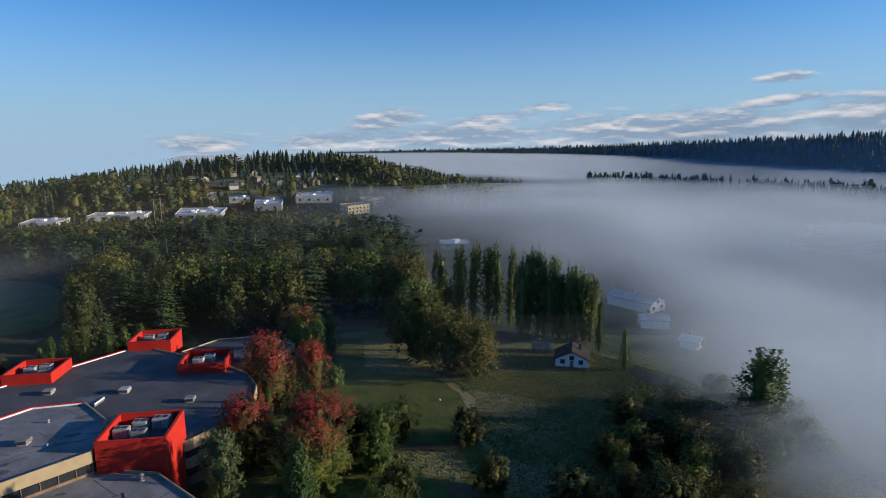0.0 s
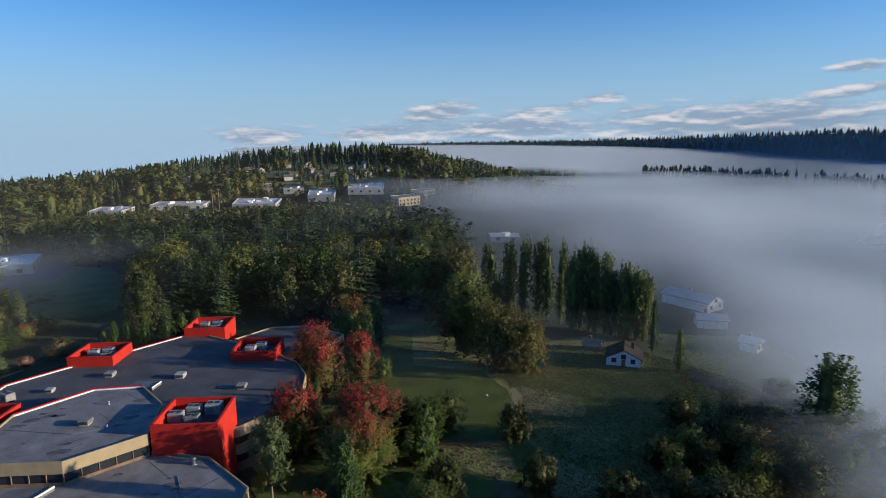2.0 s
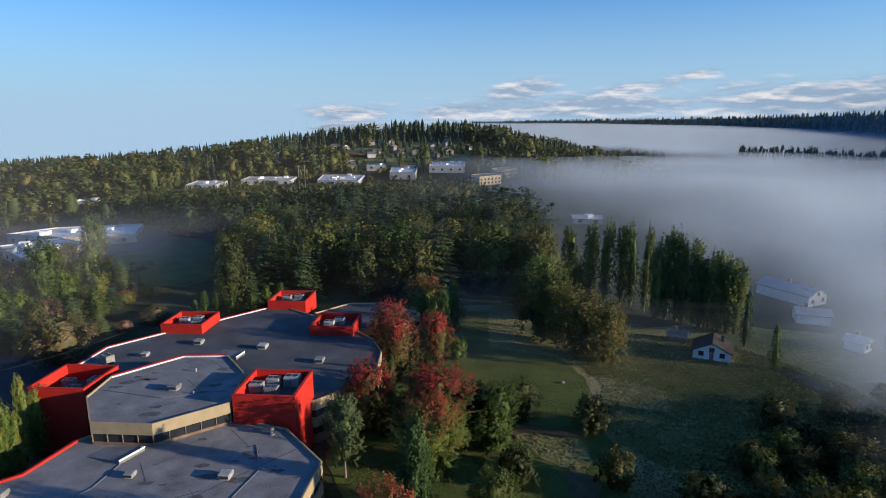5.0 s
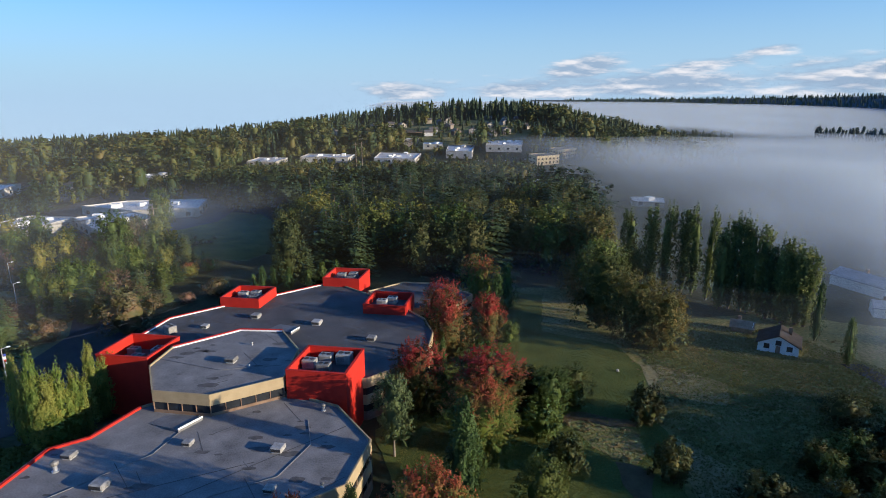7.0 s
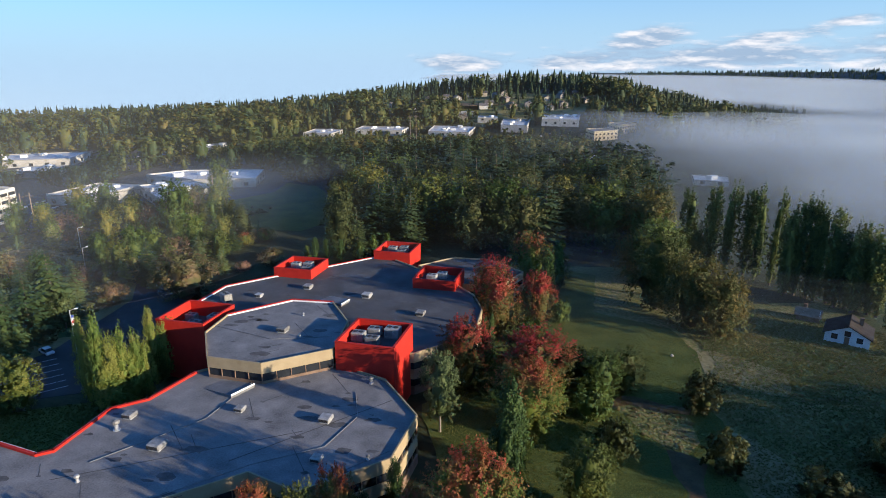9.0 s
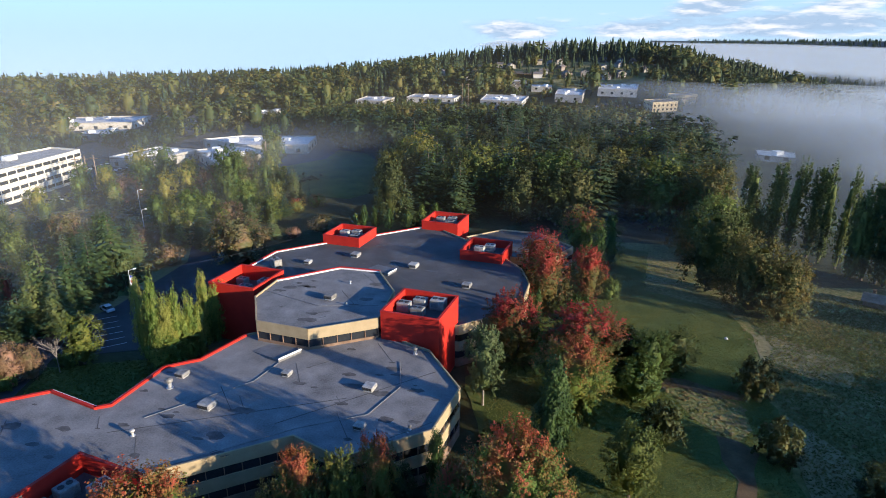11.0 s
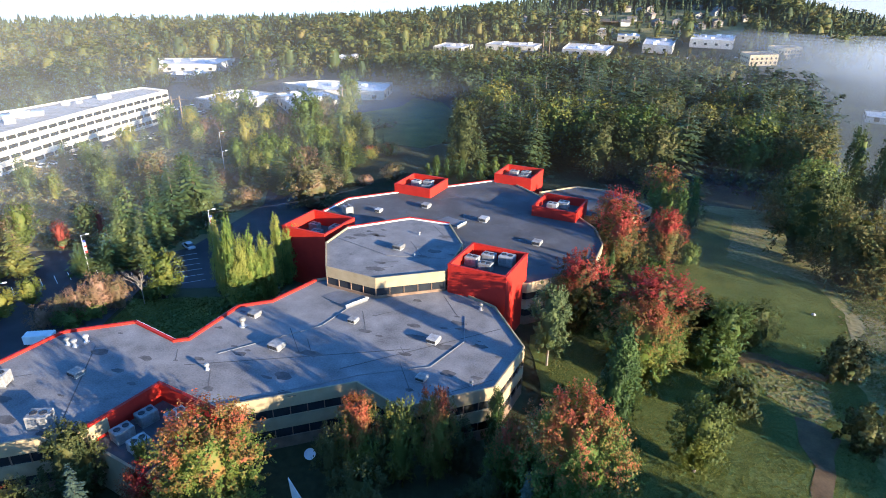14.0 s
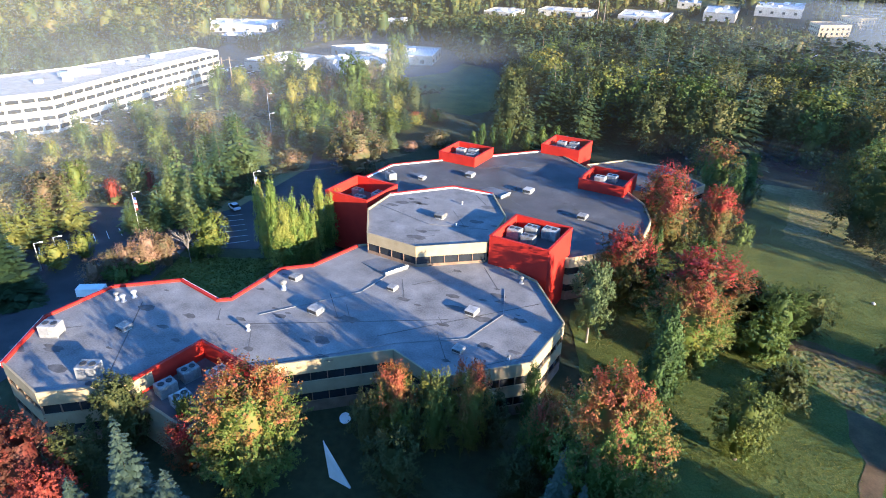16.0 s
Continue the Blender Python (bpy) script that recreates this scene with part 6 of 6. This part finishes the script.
at_all("dark", [(-52.3, 199.9, 24.9, 0.72), (-10.9, 57.4, 8.9, 0.96), (-24.5, 53.6, 10.8, 0.9), (-25.2, 61.2, 10.4, 0.67), (-16.4, 65.9, 9.5, 0.74), (-31.0, 58.8, 10.3, 0.67), (-59.5, 40.2, 9.9, 0.99), (3.4, 244.4, 13.1, 1.53), (13.0, 240.8, 12.7, 1.55),
    (21.6, 275.1, 13.0, 1.44), (-10.0, 238.2, 11.1, 1.46), (99.8, 103.4, 7.8, 1.70), (87.6, 103.2, 7.1, 1.70), (80.6, 89.9, 5.9, 1.70), (74.8, 103.0, 7.6, 1.70), (98.9, 94.6, 7.5, 1.70),
    (71.8, 91.7, 5.3, 1.70)])
at_all("cypress", [(-60.4, 47.8, 11.5, 1.16)])
at_all("crimson", [(-61.9, 36.1, 13.4, 1.06), (-55.8, 34.2, 11.1, 0.97), (-74.3, 41.0, 6.9, 1.22), (-125.8, 107.1, 7.8, 0.8), (-122.3, 115.5, 8.1, 0.66)])
at_all("ycedar", [(-125.0, 80.7, 11.6, 1.0), (-125.5, 84.6, 12.2, 1.04), (-127.1, 90.0, 11.2, 1.03), (-124.0, 94.6, 12.0, 1.21), (-110.7, 159.0, 10.0, 0.51), (-106.3, 161.0, 12.6, 0.72)])
at_all("fir", [(-108.6, 67.6, 15.9, 1.31), (-122.6, 75.3, 14.9, 1.18), (-100.9, 164.7, 14.4, 1.39), (-92.5, 192.3, 14.1, 1.11), (-91.6, 217.4, 8.5, 0.74), (-88.4, 218.0, 7.2, 0.81), (-89.9, 198.9, 9.5, 1.14), (-43.4, 211.1, 17.6, 1.02),
    (-35.5, 211.0, 18.3, 0.86), (-47.1, 202.2, 15.9, 1.13), (-55.7, 198.3, 16.8, 0.82), (22.0, 215.3, 11.4, 1.45), (28.9, 214.2, 17.9, 1.57), (43.6, 215.0, 22.2, 1.44), (37.9, 234.1, 19.8, 1.19), (58.5, 224.6, 20.0, 1.54),
    (-22.3, 298.6, 31.0, 0.79), (-15.0, 315.4, 31.0, 0.74), (-30.2, 282.6, 25.5, 0.92), (4.2, 299.1, 25.7, 1.03), (17.9, 294.1, 29.2, 1.0), (31.0, 311.9, 25.7, 1.12), (-1.4, 264.4, 23.3, 1.05), (11.1, 260.9, 20.7, 1.25),
    (-18.5, 242.7, 19.4, 1.16), (36.8, 264.0, 22.1, 1.12)])
at_all("olive", [(-111.6, 99.0, 8.0, 1.51), (-106.7, 102.8, 11.0, 1.3), (-106.5, 109.9, 21.4, 0.71), (-105.6, 116.0, 17.9, 0.84), (-106.5, 123.8, 17.2, 1.02), (-105.5, 130.8, 20.8, 1.11), (-107.8, 107.6, 14.4, 0.92), (-101.0, 107.0, 14.2, 1.06),
    (-110.8, 104.5, 8.2, 1.43)])
at_all("flame", [(-75.2, 98.2, 18.1, 0.48), (-70.2, 95.6, 19.9, 0.45), (-68.2, 96.0, 15.7, 0.61), (-67.3, 97.9, 16.9, 0.57), (-66.0, 100.1, 15.2, 0.64), (-65.1, 101.2, 12.0, 0.82), (-67.2, 107.3, 16.4, 0.58), (-65.8, 109.1, 12.6, 0.76),
    (-65.2, 111.2, 12.6, 0.77), (-64.6, 114.5, 8.5, 1.25), (-63.7, 118.8, 8.4, 1.38), (-68.6, 95.3, 10.7, 1.29), (-66.3, 98.9, 10.9, 1.34), (-72.4, 96.8, 15.3, 0.6), (-63.9, 116.4, 5.6, 2.05), (-67.1, 96.0, 7.7, 1.95),
    (-66.0, 107.9, 9.2, 1.19)])
at_all("ochre_small", [(25.9, 111.3, 9.7, 1.1), (-6.9, 257.1, 13.8, 1.53), (-30.8, 216.9, 11.6, 0.97), (52.3, 305.0, 12.5, 1.59), (59.6, 73.1, 5.6, 1.70), (65.9, 71.0, 5.5, 1.70), (73.8, 66.9, 5.7, 1.70), (52.0, 76.6, 5.1, 1.70)])
at_all("poplar", [(93.7, 85.3, 20.8, 2.5), (67.5, 192.6, 26.2, 1.16), (71.1, 189.1, 28.3, 1.07), (75.6, 186.0, 26.4, 1.03), (77.1, 181.8, 28.8, 1.03), (79.9, 177.3, 28.6, 0.74), (81.7, 171.3, 27.0, 1.16), (83.2, 169.4, 28.6, 0.99), (85.5, 167.3, 28.6, 1.08),
    (86.6, 165.6, 27.4, 0.94), (88.8, 163.6, 26.0, 1.08), (91.8, 160.1, 24.0, 1.26), (93.7, 158.2, 23.2, 1.40), (95.4, 156.4, 22.7, 1.55), (96.8, 154.7, 21.9, 1.26), (80.1, 169.2, 22.8, 1.23), (89.6, 160.9, 21.0, 1.31),
    (92.1, 157.6, 20.6, 1.46), (62.4, 198.3, 24.8, 1.25)])
at_all("ochre", [(42.6, 155.6, 23.2, 0.85), (48.2, 144.3, 19.0, 0.99), (53.5, 139.0, 16.8, 0.9), (40.5, 178.4, 14.8, 0.81), (57.7, 178.6, 19.0, 0.75)])
at_all("green", [(46.8, 173.0, 22.0, 1.0), (-131.4, 283.5, 16.0, 0.9), (-114.1, 180.2, 13.5, 1.1), (-126.0, 219.1, 8.6, 1.1)])
at_all("yellow", [(-57.6, 224.5, 18.9, 0.9), (-122.7, 227.1, 16.7, 1.0), (-123.2, 262.8, 19.1, 0.8)])
at_all("ycedar", [(-114.2, 163.6, 8.5, 0.68), (-127.5, 81.0, 11, 0.9)])


def bare_tree(x, y, h):
    """A leafless tree: forking pale branches."""
    rng = random.Random(8)
    datas = []

    def fork(p, way, ln, r, depth):
        q = p + way * ln
        datas.append(tube(p, q, r, r * 0.6, 5))
        if depth:
            for _ in range(4):
                d = (way + Vector((rng.uniform(-1, 1), rng.uniform(-1, 1), rng.uniform(0.0, 0.7))) * 0.75).normalized()
                fork(p + way * ln * rng.uniform(0.55, 1.0), d, ln * rng.uniform(0.55, 0.8), r * 0.55, depth - 1)
    fork(Vector((0, 0, 0)), Vector((0, 0, 1)), h * 0.36, 0.11, 4)
    ob = thing("bare_tree", "leafless tree with fine pale branches", "tree", at=(x, y, 0))
    child("branches", mesh_of("branches", *joined(*datas), PALE_BARK), ob)


# tall unseen trees added towards the sun, only to shade the school front
for kind, rows in (("dark", [(16, 30, 27), (24, 33, 25), (33, 25, 31), (50, 22, 34), (68, 22, 26), (20, 24, 28), (36, 36, 23), (64, 20, 26), (4, 42, 23), (12, 40, 27), (-4, 45, 18), (-12, 44, 16), (20, 42, 29), (30, 42, 30), (40, 44, 26), (46, 40, 22), (52, 38, 22), (45, 51, 21), (52, 52, 18.5), (60, 50, 17), (38, 49, 22.5), (32, 50, 23), (68, 52, 14), (0, 22, 25), (6, 16, 26), (-6, 26, 27), (-14, 24, 24), (12, 12, 27)]),
                   ("fir", [(14, 26, 30), (30, 29, 29), (38, 18, 33), (46, 27, 31), (54, 15, 35), (58, 29, 32), (26, 12, 31)])):
    for x, y, h in rows:
        set_tree(kind, x, y, 0.74 * h, 1.2, light=True)
at_all("olive", [(-113.0, 140.5, 15.0, 1.0), (-110.2, 145.6, 12.0, 1.0), (-119, 131, 14, 1.0), (-119, 138, 14, 1.0), (-116, 147, 12, 1.0), (-124, 143, 12, 1.0), (-97, 160, 9, 1.0), (-93, 165, 10, 1.0), (-87, 168, 8.5, 1.0), (-83, 174, 9, 1.0), (-92, 178, 12, 1.0)])
bare_tree(-88.6, 91.2, 9.5)


def thicket():
    """Dense bushes and young trees that fill the misty corner of the meadow."""
    rng = random.Random(12)
    for k in range(46):
        s, q = rng.random(), rng.random()
        x, y = 54 + 50 * s + 6 * q, 70 + 24 * q + 6 * s
        set_tree(rng.choice(("dark", "green", "dark", "ochre_small", "yellow")), x, y, rng.uniform(4.5, 8.0) + 2 * s, rng.uniform(1.1, 1.6), light=True)


thicket()


def wood_edge():
    """The first trees of the wood behind the school, singly."""
    rng = random.Random(33)
    spots = []
    tries = 0
    while len(spots) < 165 and tries < 8000:
        tries += 1
        x, y = rng.uniform(-66, 74), rng.uniform(204, 290)
        if not free(x, y) or x > 50 + 0.14 * (y - 150) or any((x - a) ** 2 + (y - b) ** 2 < 24 for a, b in spots):
            continue
        spots.append((x, y))
        kind = rng.choice(("fir", "fir", "dark", "fir", "dark", "fir", "green", "yellow", "ochre_small", "dark"))
        h = rng.uniform(14, 20) + (6 if kind == "fir" else 0) + 6 * rng.random() ** 2
        set_tree(kind, x, y, h, rng.uniform(1.0, 1.25) * (1.2 if kind == "fir" else 1), light=True)


wood_edge()


GLADE = [(-145, 300), (-131, 332), (-96, 318), (-62, 258), (-75, 232), (-100, 232), (-124, 262)]
WEST_YARD = [(-215, 262), (-215, 360), (-120, 360), (-116, 300), (-145, 250)]
OFFICE_YARD = [(-262, 160), (-262, 300), (-222, 300), (-178, 228), (-192, 160)]


def open_wood():
    """Loose young trees and scrub over the rough meadow beside the car park."""
    rng = random.Random(21)
    kinds = ["green", "yellow", "olive", "olive", "green", "yellow", "ycedar", "green", "olive", "rust", "pine"]
    spots = []
    while len(spots) < 140:
        x, y = rng.uniform(-262, -96), rng.uniform(60, 262)
        if inside(x, y, [(-88, 20), (-114, 54), (-130, 80), (-134, 106), (-104, 109), (-100, 118), (-100, 150), (-110, 170), (-84, 152), (-60, 180), (-60, 0)]) or inside(x, y, GLADE) or inside(x, y, WEST_YARD) or inside(x, y, OFFICE_YARD):
            continue
        if inside(x, y, [(-200, 60), (-132, 62), (-145, 120), (-200, 150)]) and rng.random() < 0.8:
            continue
        if any((x - a) ** 2 + (y - b) ** 2 < 26 for a, b in spots):
            continue
        spots.append((x, y))
        set_tree(rng.choice(kinds), x, y, rng.uniform(6, 12) + (3.5 if y > 195 else 0), rng.uniform(0.9, 1.25), light=True)
    r2 = np.random.default_rng(4)
    low = [(rng.uniform(-262, -98), rng.uniform(40, 262), rng.uniform(1.0, 3.6), rng.uniform(1.2, 2.2)) for _ in range(1900)]
    low = [s for s in low if not inside(s[0], s[1], [(-84, 20), (-114, 54), (-130, 80), (-134, 106), (-104, 109), (-100, 118), (-100, 150), (-110, 170), (-80, 155), (-60, 180), (-60, 0)]) and not inside(s[0], s[1], OFFICE_YARD)]
    scatter("scrub", low, [round_lod(r2, 84, 0.14, wide=0.4, blobs=2) for _ in range(5)], WEED, "low tangled scrub over rough grass")
    field = []
    for _ in range(9000):
        x, y = rng.uniform(18, 100), rng.uniform(60, 145)
        thick = any(inside(x, y, p) for p in WEEDY)
        if not thick and (x < 43 or rng.random() < 0.7) or inside(x, y, PATH):
            continue
        field.append((x, y, rng.uniform(0.25, 0.65), rng.uniform(1.2, 2.2)))
    scatter("meadow_weeds", field, [round_lod(r2, 26, 0.24, wide=0.4, blobs=1) for _ in range(5)], LEAF_OCHRE_LOW, "tufts of weeds and brambles on the meadow")


WEEDY = [[(44, 116), (62, 110), (82, 110), (86, 122), (64, 138), (52, 140), (47, 130)], BRAMBLES]
LEAF_OCHRE_LOW = leaves("weedy_leaf", [(0.2, (0.08, 0.105, 0.028)), (0.5, (0.135, 0.15, 0.045)), (0.8, (0.23, 0.18, 0.085))])
open_wood()


def grass(name, area, count, size, mat, label, keep_out=()):
    """Upright tufts of grass over a stretch of ground."""
    rng = np.random.default_rng(count)
    x0, x1 = min(p[0] for p in area), max(p[0] for p in area)
    y0, y1 = min(p[1] for p in area), max(p[1] for p in area)
    pts = []
    while len(pts) < count:
        x, y = rng.uniform(x0, x1), rng.uniform(y0, y1)
        if inside(x, y, area) and not any(inside(x, y, k) for k in keep_out):
            pts.append((x, y))
    p = np.array(pts)
    n = len(p)
    a = rng.uniform(0, 6.283, n)
    s = size * rng.uniform(0.6, 1.4, n)
    ca, sa = np.cos(a) * s, np.sin(a) * s
    lean = rng.normal(0, 0.35, (n, 2)) * s[:, None]
    z = np.full(n, 0.08)
    v = np.stack([np.stack([p[:, 0] - ca, p[:, 1] - sa, z], 1), np.stack([p[:, 0] + ca, p[:, 1] + sa, z], 1), np.stack([p[:, 0] + lean[:, 0], p[:, 1] + lean[:, 1], z + 0.85 * s], 1)], 1).reshape(-1, 3)
    tagged(new(name, array_mesh(name, v, np.arange(3 * n).reshape(n, 3), mat)), label, "grass", kind="stuff")


MOWN = [(-2, 60), (40, 58), (38, 84), (42, 96), (40, 112), (46, 128), (43, 143), (26, 152), (31, 182), (20, 186), (10, 172), (2, 140), (-2, 116), (-8, 103), (-8, 86), (-3, 74)]
grass("lawn_grass", MOWN, 80000, 0.1, BLADE, "mown green grass of the school lawn", [PATH, BRAMBLES])
grass("meadow_grass", [(41, 56), (105, 45), (104, 120), (90, 150), (62, 160), (46, 146), (48, 126), (41, 110), (43, 96), (39, 84)], 66000, 0.2, BLADE_DRY, "tall tawny grass and weeds on the meadow", [PATH])
grass("yard_grass", [(-62, 84), (-64, 72), (-73, 75), (-86, 70), (-92, 92), (-72, 100), (-57, 97)], 7000, 0.2, BLADE, "short shaded grass of the courtyard")
grass("wild_grass", [(-134, 62), (-118, 56), (-100, 20), (-240, 50), (-240, 160), (-190, 178), (-160, 190), (-106, 172), (-102, 150), (-102, 112), (-134, 106)], 42000, 0.5, BLADE_DRY, "tall tawny grass among the scrub")
